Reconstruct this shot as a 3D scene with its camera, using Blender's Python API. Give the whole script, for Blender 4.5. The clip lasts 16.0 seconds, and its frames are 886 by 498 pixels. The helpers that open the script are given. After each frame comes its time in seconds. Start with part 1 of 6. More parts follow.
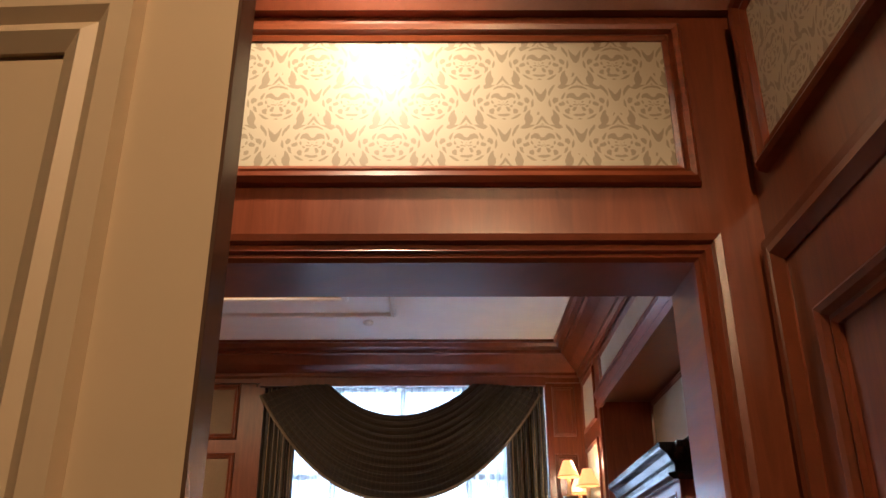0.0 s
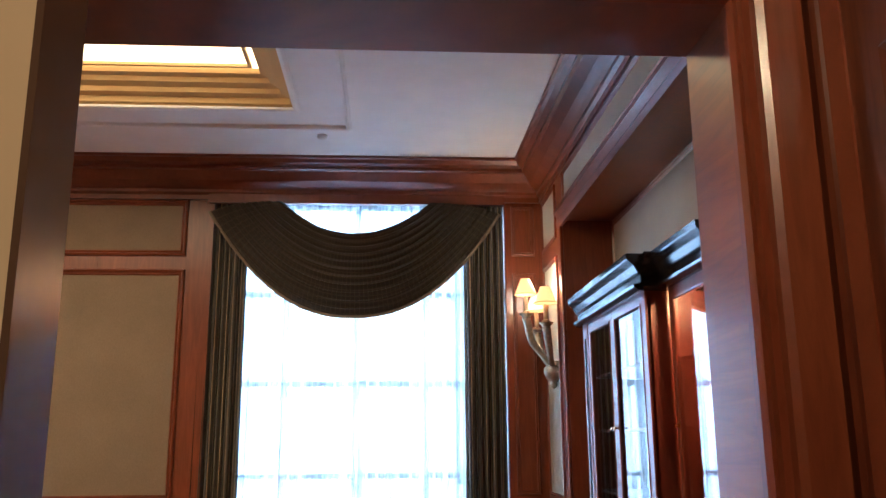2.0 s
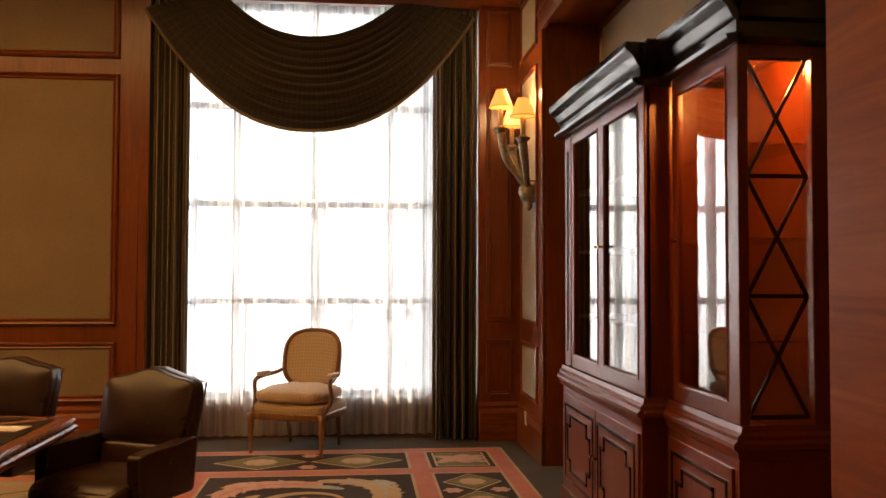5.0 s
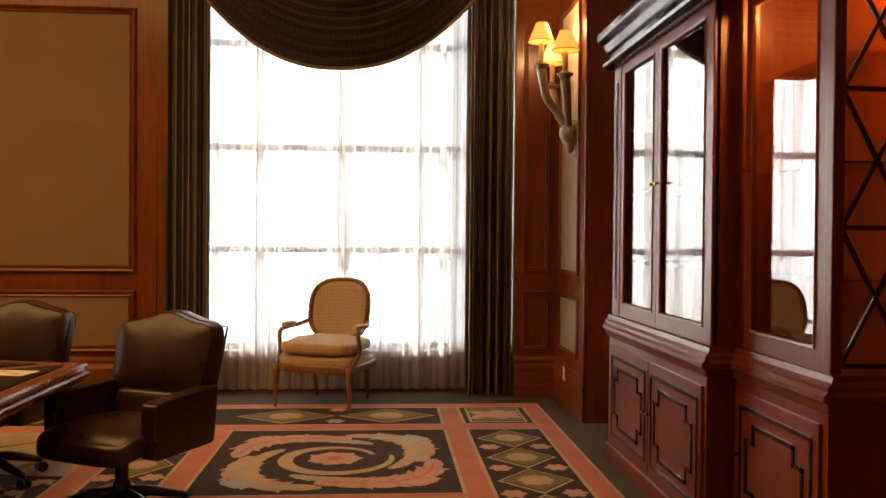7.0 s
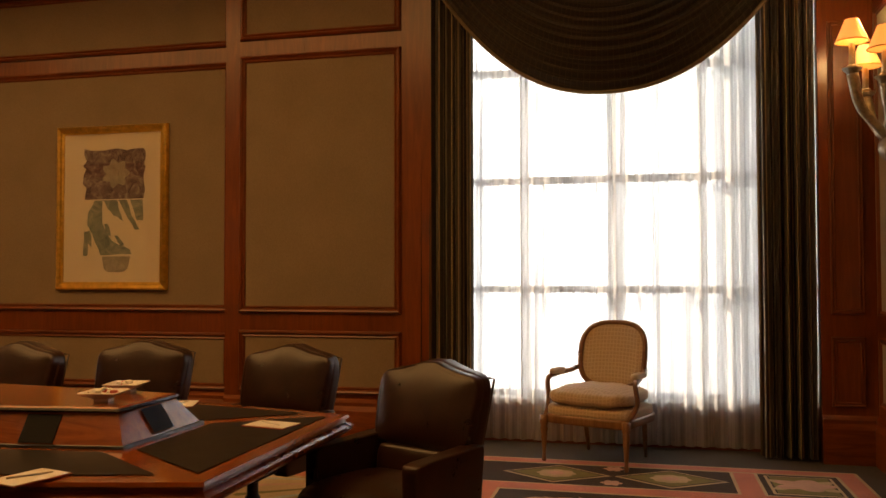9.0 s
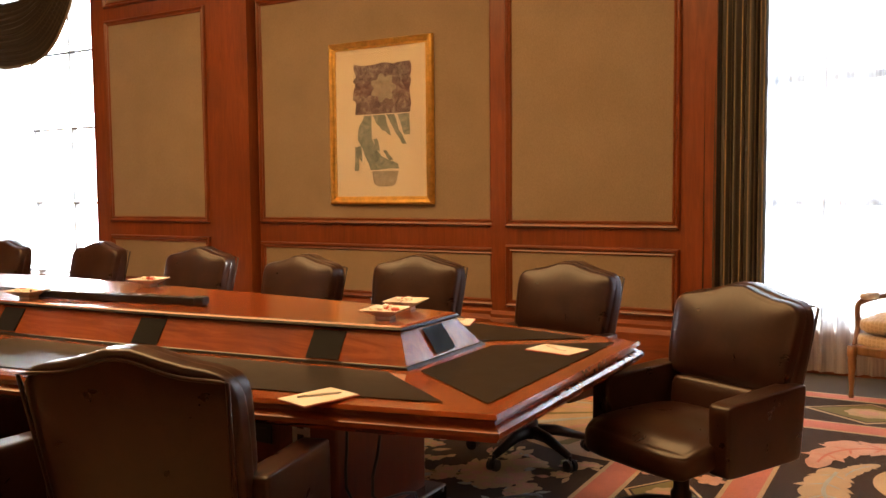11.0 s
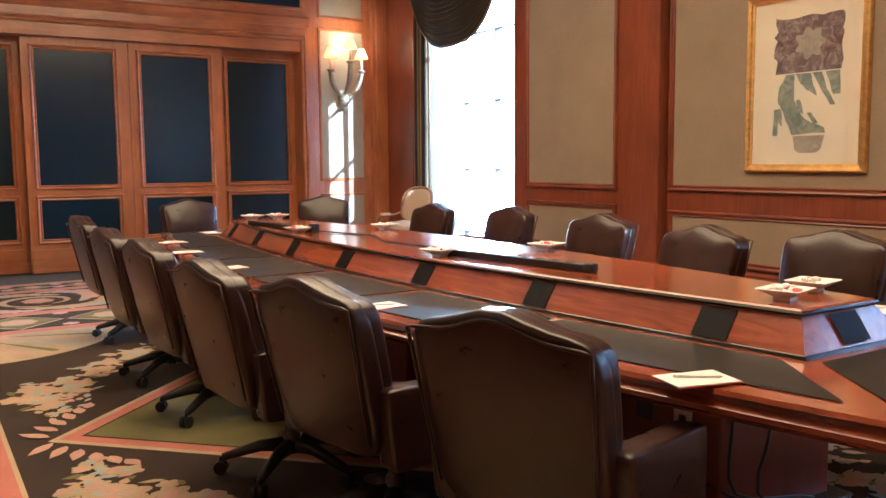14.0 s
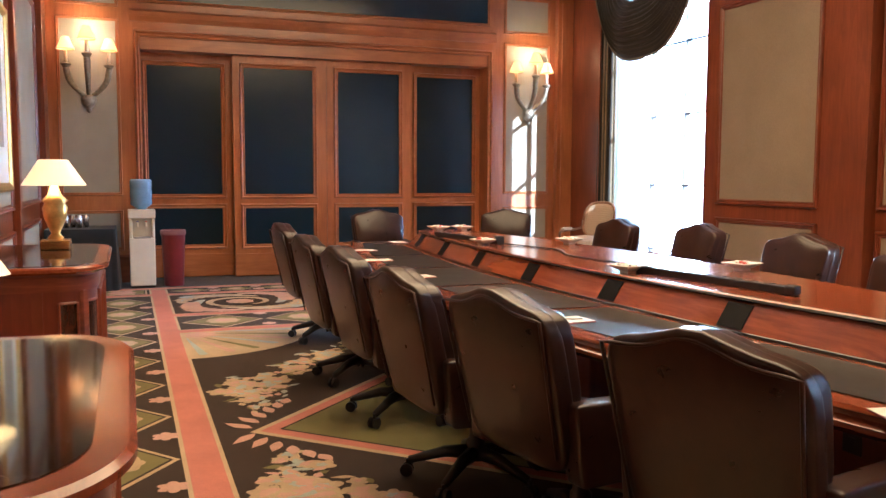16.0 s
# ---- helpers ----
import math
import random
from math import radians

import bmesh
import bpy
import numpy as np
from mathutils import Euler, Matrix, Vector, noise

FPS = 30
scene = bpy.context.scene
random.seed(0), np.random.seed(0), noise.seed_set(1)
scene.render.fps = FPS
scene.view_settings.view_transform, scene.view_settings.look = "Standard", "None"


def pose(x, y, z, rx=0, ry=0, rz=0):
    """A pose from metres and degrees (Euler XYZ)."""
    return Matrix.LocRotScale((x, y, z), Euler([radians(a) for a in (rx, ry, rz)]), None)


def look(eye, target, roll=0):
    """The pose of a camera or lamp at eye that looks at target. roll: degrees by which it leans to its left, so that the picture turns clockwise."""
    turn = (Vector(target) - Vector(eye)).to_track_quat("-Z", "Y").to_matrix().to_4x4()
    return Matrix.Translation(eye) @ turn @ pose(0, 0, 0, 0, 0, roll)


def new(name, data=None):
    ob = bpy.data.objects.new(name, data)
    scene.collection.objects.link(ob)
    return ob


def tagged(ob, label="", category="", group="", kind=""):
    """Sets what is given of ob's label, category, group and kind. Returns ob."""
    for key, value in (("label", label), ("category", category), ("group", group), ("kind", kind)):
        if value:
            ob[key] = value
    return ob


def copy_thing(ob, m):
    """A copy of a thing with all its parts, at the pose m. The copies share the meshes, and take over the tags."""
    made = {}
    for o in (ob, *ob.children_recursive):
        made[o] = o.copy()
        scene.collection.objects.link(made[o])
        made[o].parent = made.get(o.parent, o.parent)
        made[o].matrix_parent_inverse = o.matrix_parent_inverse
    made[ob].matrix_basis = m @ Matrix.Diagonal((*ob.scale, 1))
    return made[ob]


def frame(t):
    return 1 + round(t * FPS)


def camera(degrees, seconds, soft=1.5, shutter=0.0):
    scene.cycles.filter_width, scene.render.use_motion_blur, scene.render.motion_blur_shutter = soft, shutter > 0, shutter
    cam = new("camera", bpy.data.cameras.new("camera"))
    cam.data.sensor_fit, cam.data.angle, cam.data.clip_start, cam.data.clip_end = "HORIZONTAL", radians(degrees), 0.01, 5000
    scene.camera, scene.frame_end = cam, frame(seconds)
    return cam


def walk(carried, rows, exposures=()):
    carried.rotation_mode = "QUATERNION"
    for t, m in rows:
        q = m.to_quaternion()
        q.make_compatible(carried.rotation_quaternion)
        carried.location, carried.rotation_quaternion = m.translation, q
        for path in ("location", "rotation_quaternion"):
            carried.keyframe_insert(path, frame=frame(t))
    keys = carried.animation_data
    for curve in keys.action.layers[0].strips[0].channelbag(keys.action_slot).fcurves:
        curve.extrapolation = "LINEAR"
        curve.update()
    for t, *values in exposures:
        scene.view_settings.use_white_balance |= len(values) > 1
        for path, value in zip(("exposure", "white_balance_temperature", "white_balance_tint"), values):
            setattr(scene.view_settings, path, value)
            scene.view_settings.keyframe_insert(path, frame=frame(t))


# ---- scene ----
cam = camera(55.1, 16.0)
PATH = [
    (0, (1.314, 0.015, 1.672), (1.323, 1.842, 2.486), -0.2),
    (0.5, (1.301, 0.029, 1.66), (1.34, 1.896, 2.374), -0.2),
    (1, (1.281, 0.144, 1.634), (1.349, 2.036, 2.279), 0.0),
    (1.5, (1.253, 0.273, 1.636), (1.352, 2.191, 2.194), -0.4),
    (2, (1.264, 0.383, 1.623), (1.386, 2.33, 2.065), -0.4),
    (2.5, (1.297, 0.514, 1.615), (1.422, 2.479, 1.97), 0.0),
    (3, (1.365, 0.649, 1.614), (1.466, 2.625, 1.909), 0.5),
    (3.5, (1.372, 0.722, 1.591), (1.472, 2.708, 1.8), 0.4),
    (4, (1.366, 0.869, 1.592), (1.509, 2.858, 1.739), 0.4),
    (6.5, (1.293, 1.403, 1.388), (1.505, 3.392, 1.378), 0.2),
    (7, (1.29, 1.54, 1.393), (1.431, 3.535, 1.369), 0.5),
    (7.5, (1.255, 1.703, 1.408), (1.317, 3.702, 1.436), 0.2),
    (8, (1.188, 1.821, 1.41), (1.099, 3.819, 1.441), -0.3),
    (8.5, (1.174, 1.971, 1.409), (0.894, 3.951, 1.451), -0.3),
    (9, (1.17, 2.12, 1.408), (0.708, 4.065, 1.469), -0.1),
    (11.5, (0.844, 2.519, 1.391), (-0.302, 4.147, 1.203), -0.9),
    (12, (0.868, 2.601, 1.392), (-0.431, 4.109, 1.192), -1.1),
    (12.5, (0.88, 2.639, 1.388), (-0.537, 4.034, 1.173), -1.3),
    (13, (0.873, 2.627, 1.386), (-0.654, 3.899, 1.168), -0.9),
    (13.5, (0.874, 2.616, 1.381), (-0.735, 3.785, 1.172), -0.7),
    (14, (0.868, 2.606, 1.383), (-0.815, 3.667, 1.181), -0.5),
    (14.5, (0.848, 2.592, 1.378), (-0.918, 3.511, 1.181), -0.6),
    (15, (0.825, 2.598, 1.372), (-0.992, 3.412, 1.181), -0.5),
    (15.5, (0.855, 2.564, 1.384), (-0.99, 3.316, 1.204), -0.1),
    (16, (0.862, 2.544, 1.383), (-1.006, 3.237, 1.214), 0.2),
]
EXPOSURES = [(0, 1.2, 5000, 8), (1.5, 1.5, 4500, 1), (2, 1.55, 4400, 0), (2.5, 1.0, 4700, -1), (3, 0.8, 5100, 0), (4, 0.8, 8000, 14), (7, 0.85, 8600, 13), (8, 0.42, 8200, 12), (9, 0.36, 9000, 14), (11.5, 1.9, 5700, 7), (12.5, 1.95, 4400, 0), (14, 2.1, 4400, 2), (16, 1.95, 4600, 4)]
walk(cam, [(t, look(eye, target, roll)) for t, eye, target, roll in PATH], EXPOSURES)


# ---- light ----
def make_world():
    w = bpy.data.worlds.new("world")
    w.use_nodes = True
    scene.world = w
    nt = w.node_tree
    bg = nt.nodes["Background"]
    sky = nt.nodes.new("ShaderNodeTexSky")
    sky.sky_type = "NISHITA"
    sky.sun_disc = False
    sky.sun_elevation = radians(18.5)
    sky.sun_rotation = radians(65)
    nt.links.new(sky.outputs[0], bg.inputs[0])
    bg.inputs[1].default_value = 0.15


make_world()
sun = new("sun", bpy.data.lights.new("sun", "SUN"))
sun.data.energy, sun.data.angle, sun.data.color = 5.0, radians(0.6), (1.0, 0.94, 0.85)
sun.matrix_world = look((12, 13, 8), (12 - 0.87, 13 - 0.40, 8 - 0.32))


def spot(name, eye, target, watts, colour, size, blend=0.6, radius=0.05):
    ob = new(name, bpy.data.lights.new(name, "SPOT"))
    ob.data.energy, ob.data.color, ob.data.spot_size, ob.data.spot_blend, ob.data.shadow_soft_size = watts, colour, radians(size), blend, radius
    ob.matrix_world = look(eye, target)
    return ob


def bulb(name, place, watts, colour=(1.0, 0.62, 0.28), radius=0.03):
    ob = new(name, bpy.data.lights.new(name, "POINT"))
    ob.data.energy, ob.data.color, ob.data.shadow_soft_size = watts, colour, radius
    ob.location = place
    return ob


spot("vestibule_spot", (1.12, 1.36, 3.47), (1.12, 1.90, 2.95), 38, (1.0, 0.66, 0.34), 102, 1.0, 0.04)
spot("vestibule_spot", (1.55, -0.70, 3.47), (1.95, 1.3, 1.6), 72, (1.0, 0.55, 0.22), 120, 0.9, 0.05)


# ---- materials ----
def mat_base(name):
    m = bpy.data.materials.new(name)
    m.use_nodes = True
    nt = m.node_tree
    return m, nt, nt.nodes["Principled BSDF"]


def ramp(nt, src, stops):
    r = nt.nodes.new("ShaderNodeValToRGB")
    els = r.color_ramp.elements
    while len(els) < len(stops):
        els.new(0.5)
    for e, (p, c) in zip(els, stops):
        e.position, e.color = p, (*c, 1.0)
    nt.links.new(src, r.inputs[0])
    return r.outputs[0]


def coords(nt, scale=(1, 1, 1), kind="Object", rot=(0, 0, 0)):
    tc = nt.nodes.new("ShaderNodeTexCoord")
    mp = nt.nodes.new("ShaderNodeMapping")
    mp.inputs["Scale"].default_value = scale
    mp.inputs["Rotation"].default_value = rot
    nt.links.new(tc.outputs[kind], mp.inputs[0])
    return mp.outputs[0]


def noise_tex(nt, vec, scale, detail=4, rough=0.6, dist=0.0):
    n = nt.nodes.new("ShaderNodeTexNoise")
    n.inputs["Scale"].default_value, n.inputs["Detail"].default_value = scale, detail
    n.inputs["Roughness"].default_value, n.inputs["Distortion"].default_value = rough, dist
    nt.links.new(vec, n.inputs["Vector"])
    return n.outputs["Fac"]


def bump(nt, bsdf, height, strength, dist=0.01):
    b = nt.nodes.new("ShaderNodeBump")
    b.inputs["Strength"].default_value, b.inputs["Distance"].default_value = strength, dist
    nt.links.new(height, b.inputs["Height"])
    nt.links.new(b.outputs[0], bsdf.inputs["Normal"])


def mixc(nt, fac, a, b, mode="MIX"):
    x = nt.nodes.new("ShaderNodeMix")
    x.data_type, x.blend_type = "RGBA", mode
    for sock, v in ((x.inputs[0], fac), (x.inputs[6], a), (x.inputs[7], b)):
        if isinstance(v, (int, float)):
            sock.default_value = v
        elif isinstance(v, tuple):
            sock.default_value = (*v, 1.0)
        else:
            nt.links.new(v, sock)
    return x.outputs[2]


def rough_from(nt, bsdf, src, lo, hi):
    r = nt.nodes.new("ShaderNodeMapRange")
    r.inputs["To Min"].default_value, r.inputs["To Max"].default_value = lo, hi
    nt.links.new(src, r.inputs[0])
    nt.links.new(r.outputs[0], bsdf.inputs["Roughness"])


def wood(name, dark, mid, light, scale=(14, 14, 1.2), rough=(0.22, 0.42), coat=0.25, relief=0.03):
    m, nt, b = mat_base(name)
    v = coords(nt, scale)
    g = noise_tex(nt, v, 1.6, 6, 0.65, 1.2)
    big = noise_tex(nt, coords(nt, (1, 1, 0.6)), 1.7, 3, 0.5)
    c = ramp(nt, g, [(0.28, dark), (0.5, mid), (0.74, light)])
    shade = ramp(nt, big, [(0.3, (0.72, 0.68, 0.66)), (0.7, (1.12, 1.08, 1.04))])
    nt.links.new(mixc(nt, 1.0, c, shade, "MULTIPLY"), b.inputs["Base Color"])
    rough_from(nt, b, g, *rough)
    b.inputs["Coat Weight"].default_value, b.inputs["Coat Roughness"].default_value = coat, 0.18
    bump(nt, b, g, relief, 0.003)
    return m


def cloth(name, a, b_, scale, rough=0.9, bumps=0.25, sheen=0.15):
    m, nt, b = mat_base(name)
    v = coords(nt, (1, 1, 1))
    weave = noise_tex(nt, coords(nt, (1, 1, 0.35)), scale, 3, 0.7)
    patch = noise_tex(nt, v, 2.3, 3, 0.5)
    c = ramp(nt, weave, [(0.3, a), (0.7, b_)])
    sh = ramp(nt, patch, [(0.3, (0.9, 0.9, 0.88)), (0.7, (1.05, 1.05, 1.05))])
    nt.links.new(mixc(nt, 1.0, c, sh, "MULTIPLY"), b.inputs["Base Color"])
    b.inputs["Roughness"].default_value = rough
    b.inputs["Sheen Weight"].default_value = sheen
    bump(nt, b, weave, bumps, 0.003)
    return m


def leather(name, a, b_, rough=(0.3, 0.5)):
    m, nt, b = mat_base(name)
    v = coords(nt)
    vo = nt.nodes.new("ShaderNodeTexVoronoi")
    vo.inputs["Scale"].default_value = 260
    nt.links.new(v, vo.inputs["Vector"])
    wrinkle = noise_tex(nt, v, 9, 5, 0.6, 0.6)
    nt.links.new(ramp(nt, wrinkle, [(0.3, a), (0.72, b_)]), b.inputs["Base Color"])
    rough_from(nt, b, wrinkle, *rough)
    add = nt.nodes.new("ShaderNodeMath")
    add.operation = "MULTIPLY_ADD"
    add.inputs[1].default_value = 0.15
    nt.links.new(vo.outputs["Distance"], add.inputs[0])
    nt.links.new(wrinkle, add.inputs[2])
    bump(nt, b, add.outputs[0], 0.14, 0.004)
    return m


def plain(name, colour, rough=0.5, metal=0.0, vary=0.12, scale=6.0, bumps=0.05, coat=0.0):
    m, nt, b = mat_base(name)
    n = noise_tex(nt, coords(nt), scale, 5, 0.6)
    lo, hi = tuple(c * (1 - vary) for c in colour), tuple(min(1.0, c * (1 + vary)) for c in colour)
    nt.links.new(ramp(nt, n, [(0.3, lo), (0.7, hi)]), b.inputs["Base Color"])
    rough_from(nt, b, n, max(0.02, rough * 0.8), min(1, rough * 1.2))
    b.inputs["Metallic"].default_value = metal
    b.inputs["Coat Weight"].default_value = coat
    if bumps:
        bump(nt, b, n, bumps, 0.003)
    return m


def glow(name, colour, strength, base=(0.8, 0.7, 0.5)):
    m, nt, b = mat_base(name)
    b.inputs["Base Color"].default_value = (*base, 1)
    n = noise_tex(nt, coords(nt), 60, 2, 0.5)
    b.inputs["Roughness"].default_value = 0.8
    nt.links.new(ramp(nt, n, [(0.3, tuple(c * 0.92 for c in colour)), (0.7, colour)]), b.inputs["Emission Color"])
    b.inputs["Emission Strength"].default_value = strength
    return m


def striped_drape(name, stripes, freq, rough=0.75):
    """Vertical stripes that follow the cloth by its UV map."""
    m, nt, b = mat_base(name)
    v = coords(nt, (freq, 1, 1), "UV")
    sx = nt.nodes.new("ShaderNodeSeparateXYZ")
    nt.links.new(v, sx.inputs[0])
    fr = nt.nodes.new("ShaderNodeMath")
    fr.operation = "FRACT"
    nt.links.new(sx.outputs[0], fr.inputs[0])
    c = ramp(nt, fr.outputs[0], stripes)
    n = noise_tex(nt, coords(nt, (1, 1, 0.2)), 180, 2)
    sh = ramp(nt, n, [(0.3, (0.8, 0.8, 0.8)), (0.7, (1.1, 1.1, 1.1))])
    nt.links.new(mixc(nt, 1.0, c, sh, "MULTIPLY"), b.inputs["Base Color"])
    b.inputs["Roughness"].default_value = rough
    b.inputs["Sheen Weight"].default_value = 0.2
    bump(nt, b, n, 0.2, 0.002)
    return m


def checked_cloth(name, ground, line, fu, fv, width=0.12, rough=0.8):
    m, nt, b = mat_base(name)
    v = coords(nt, (fu, fv, 1), "UV")
    sx = nt.nodes.new("ShaderNodeSeparateXYZ")
    nt.links.new(v, sx.inputs[0])
    masks = []
    for k in (0, 1):
        fr = nt.nodes.new("ShaderNodeMath")
        fr.operation = "FRACT"
        nt.links.new(sx.outputs[k], fr.inputs[0])
        lt = nt.nodes.new("ShaderNodeMath")
        lt.operation = "LESS_THAN"
        lt.inputs[1].default_value = width
        nt.links.new(fr.outputs[0], lt.inputs[0])
        masks.append(lt.outputs[0])
    mx = nt.nodes.new("ShaderNodeMath")
    mx.operation = "MAXIMUM"
    nt.links.new(masks[0], mx.inputs[0])
    nt.links.new(masks[1], mx.inputs[1])
    n = noise_tex(nt, coords(nt), 90, 3)
    base = ramp(nt, n, [(0.3, tuple(c * 0.8 for c in ground)), (0.7, ground)])
    fac = nt.nodes.new("ShaderNodeMath")
    fac.operation = "MULTIPLY"
    fac.inputs[1].default_value = 0.55
    nt.links.new(mx.outputs[0], fac.inputs[0])
    nt.links.new(mixc(nt, fac.outputs[0], base, line), b.inputs["Base Color"])
    b.inputs["Roughness"].default_value = rough
    b.inputs["Sheen Weight"].default_value = 0.15
    bump(nt, b, mx.outputs[0], 0.15, 0.002)
    return m


def sheer_mat():
    m, nt, b = mat_base("sheer_voile")
    nt.nodes.remove(b)
    out = nt.nodes["Material Output"]
    tr = nt.nodes.new("ShaderNodeBsdfTransparent")
    tr.inputs[0].default_value = (0.97, 0.98, 1.0, 1)
    tl = nt.nodes.new("ShaderNodeBsdfTranslucent")
    tl.inputs[0].default_value = (0.64, 0.65, 0.68, 1)
    df = nt.nodes.new("ShaderNodeBsdfDiffuse")
    df.inputs[0].default_value = (0.85, 0.84, 0.80, 1)
    a = nt.nodes.new("ShaderNodeMixShader")
    a.inputs[0].default_value = 0.35
    nt.links.new(tl.outputs[0], a.inputs[1])
    nt.links.new(df.outputs[0], a.inputs[2])
    # vertical streaks of opacity stand in for the shade of the folds
    n = noise_tex(nt, coords(nt, (1, 0.3, 0.012)), 11, 5, 0.75)
    r = nt.nodes.new("ShaderNodeMapRange")
    r.inputs["From Min"].default_value, r.inputs["From Max"].default_value = 0.38, 0.60
    r.inputs["To Min"].default_value, r.inputs["To Max"].default_value = 0.50, 0.97
    nt.links.new(n, r.inputs[0])
    mx = nt.nodes.new("ShaderNodeMixShader")
    nt.links.new(r.outputs[0], mx.inputs[0])
    nt.links.new(tr.outputs[0], mx.inputs[1])
    nt.links.new(a.outputs[0], mx.inputs[2])
    nt.links.new(mx.outputs[0], out.inputs[0])
    return m


def glass_mat(name="glass", tint=(1, 1, 1), rough=0.0):
    m, nt, b = mat_base(name)
    nt.nodes.remove(b)
    out = nt.nodes["Material Output"]
    tr = nt.nodes.new("ShaderNodeBsdfTransparent")
    tr.inputs[0].default_value = (*tint, 1)
    gl = nt.nodes.new("ShaderNodeBsdfGlossy")
    gl.inputs["Roughness"].default_value = rough
    lw = nt.nodes.new("ShaderNodeLayerWeight")
    pw = nt.nodes.new("ShaderNodeMath")
    pw.operation = "POWER"
    pw.inputs[1].default_value = 5.0
    nt.links.new(lw.outputs["Facing"], pw.inputs[0])
    fr = nt.nodes.new("ShaderNodeMath")
    fr.operation = "MULTIPLY_ADD"
    fr.inputs[1].default_value, fr.inputs[2].default_value = 1.35, 0.08
    fr.use_clamp = True
    nt.links.new(pw.outputs[0], fr.inputs[0])
    mx = nt.nodes.new("ShaderNodeMixShader")
    nt.links.new(fr.outputs[0], mx.inputs[0])
    nt.links.new(tr.outputs[0], mx.inputs[1])
    nt.links.new(gl.outputs[0], mx.inputs[2])
    nt.links.new(mx.outputs[0], out.inputs[0])
    return m


def damask_mat():
    """Woven damask: a rosette and scroll figure on a drop repeat, in two close tones."""
    m, nt, b = mat_base("damask_wallpaper")
    v = coords(nt, (1, 1, 1))
    sep = nt.nodes.new("ShaderNodeSeparateXYZ")
    nt.links.new(v, sep.inputs[0])

    def mth(op, a, c=None):
        x = nt.nodes.new("ShaderNodeMath")
        x.operation = op
        for i, q in enumerate((a, c)):
            if q is None:
                continue
            if isinstance(q, (int, float)):
                x.inputs[i].default_value = q
            else:
                nt.links.new(q, x.inputs[i])
        return x.outputs[0]

    along = mth("ADD", sep.outputs[0], sep.outputs[1])
    row = mth("FLOOR", mth("DIVIDE", sep.outputs[2], 0.125))
    half = mth("MULTIPLY", mth("MODULO", row, 2.0), 0.5)
    fx = mth("ABSOLUTE", mth("SUBTRACT", mth("FRACT", mth("ADD", mth("DIVIDE", along, 0.20), half)), 0.5))
    fz = mth("SUBTRACT", mth("FRACT", mth("DIVIDE", sep.outputs[2], 0.125)), 0.5)
    rad = mth("SQRT", mth("ADD", mth("POWER", mth("MULTIPLY", fx, 1.6), 2.0), mth("POWER", fz, 2.0)))
    ang = mth("ARCTAN2", fz, fx)
    petal = mth("MULTIPLY", mth("SINE", mth("ADD", mth("MULTIPLY", ang, 7.0), mth("MULTIPLY", rad, 22.0))), 0.5)
    curl = mth("MULTIPLY", mth("SINE", mth("SUBTRACT", mth("MULTIPLY", ang, 3.0), mth("MULTIPLY", rad, 16.0))), 2.4)
    wob = mth("MULTIPLY", noise_tex(nt, v, 46, 3, 0.6), 2.6)
    rings = mth("SINE", mth("ADD", mth("ADD", mth("MULTIPLY", rad, 30.0), curl), wob))
    mask = mth("GREATER_THAN", mth("ADD", rings, mth("MULTIPLY", petal, 1.6)), 0.45)
    c = mixc(nt, mask, (0.50, 0.43, 0.31), (0.31, 0.25, 0.17))
    nt.links.new(c, b.inputs["Base Color"])
    b.inputs["Roughness"].default_value = 0.42
    b.inputs["Sheen Weight"].default_value = 0.2
    bump(nt, b, mask, 0.2, 0.002)
    return m


def marble_mat():
    m, nt, b = mat_base("dark_marble")
    v = coords(nt)
    n = noise_tex(nt, v, 5, 6, 0.6, 0.5)
    vo = nt.nodes.new("ShaderNodeTexVoronoi")
    vo.feature = "DISTANCE_TO_EDGE"
    vo.inputs["Scale"].default_value = 3.0
    d = nt.nodes.new("ShaderNodeVectorMath")
    d.operation = "MULTIPLY_ADD"
    d.inputs[1].default_value = (0.5, 0.5, 0.5)
    nt.links.new(n, d.inputs[0])
    nt.links.new(v, d.inputs[2])
    nt.links.new(d.outputs[0], vo.inputs["Vector"])
    veins = ramp(nt, vo.outputs["Distance"], [(0.0, (0.34, 0.28, 0.22)), (0.007, (0.016, 0.011, 0.009))])
    ground = ramp(nt, n, [(0.3, (0.008, 0.006, 0.005)), (0.75, (0.026, 0.018, 0.014))])
    nt.links.new(mixc(nt, 0.45, ground, veins, "LIGHTEN"), b.inputs["Base Color"])
    b.inputs["Roughness"].default_value = 0.07
    b.inputs["Specular IOR Level"].default_value = 0.3
    return m


def pile(name, colour, vary=0.25):
    m, nt, b = mat_base(name)
    v = coords(nt)
    fine = noise_tex(nt, v, 320, 2, 0.6)
    soft = noise_tex(nt, v, 3.2, 4, 0.6)
    lo, hi = tuple(c * (1 - vary) for c in colour), tuple(min(1, c * (1 + vary)) for c in colour)
    a = ramp(nt, fine, [(0.3, lo), (0.7, hi)])
    sh = ramp(nt, soft, [(0.3, (0.85, 0.85, 0.85)), (0.7, (1.1, 1.1, 1.1))])
    nt.links.new(mixc(nt, 1.0, a, sh, "MULTIPLY"), b.inputs["Base Color"])
    b.inputs["Roughness"].default_value = 0.95
    b.inputs["Sheen Weight"].default_value = 0.03
    bump(nt, b, fine, 0.5, 0.004)
    return m


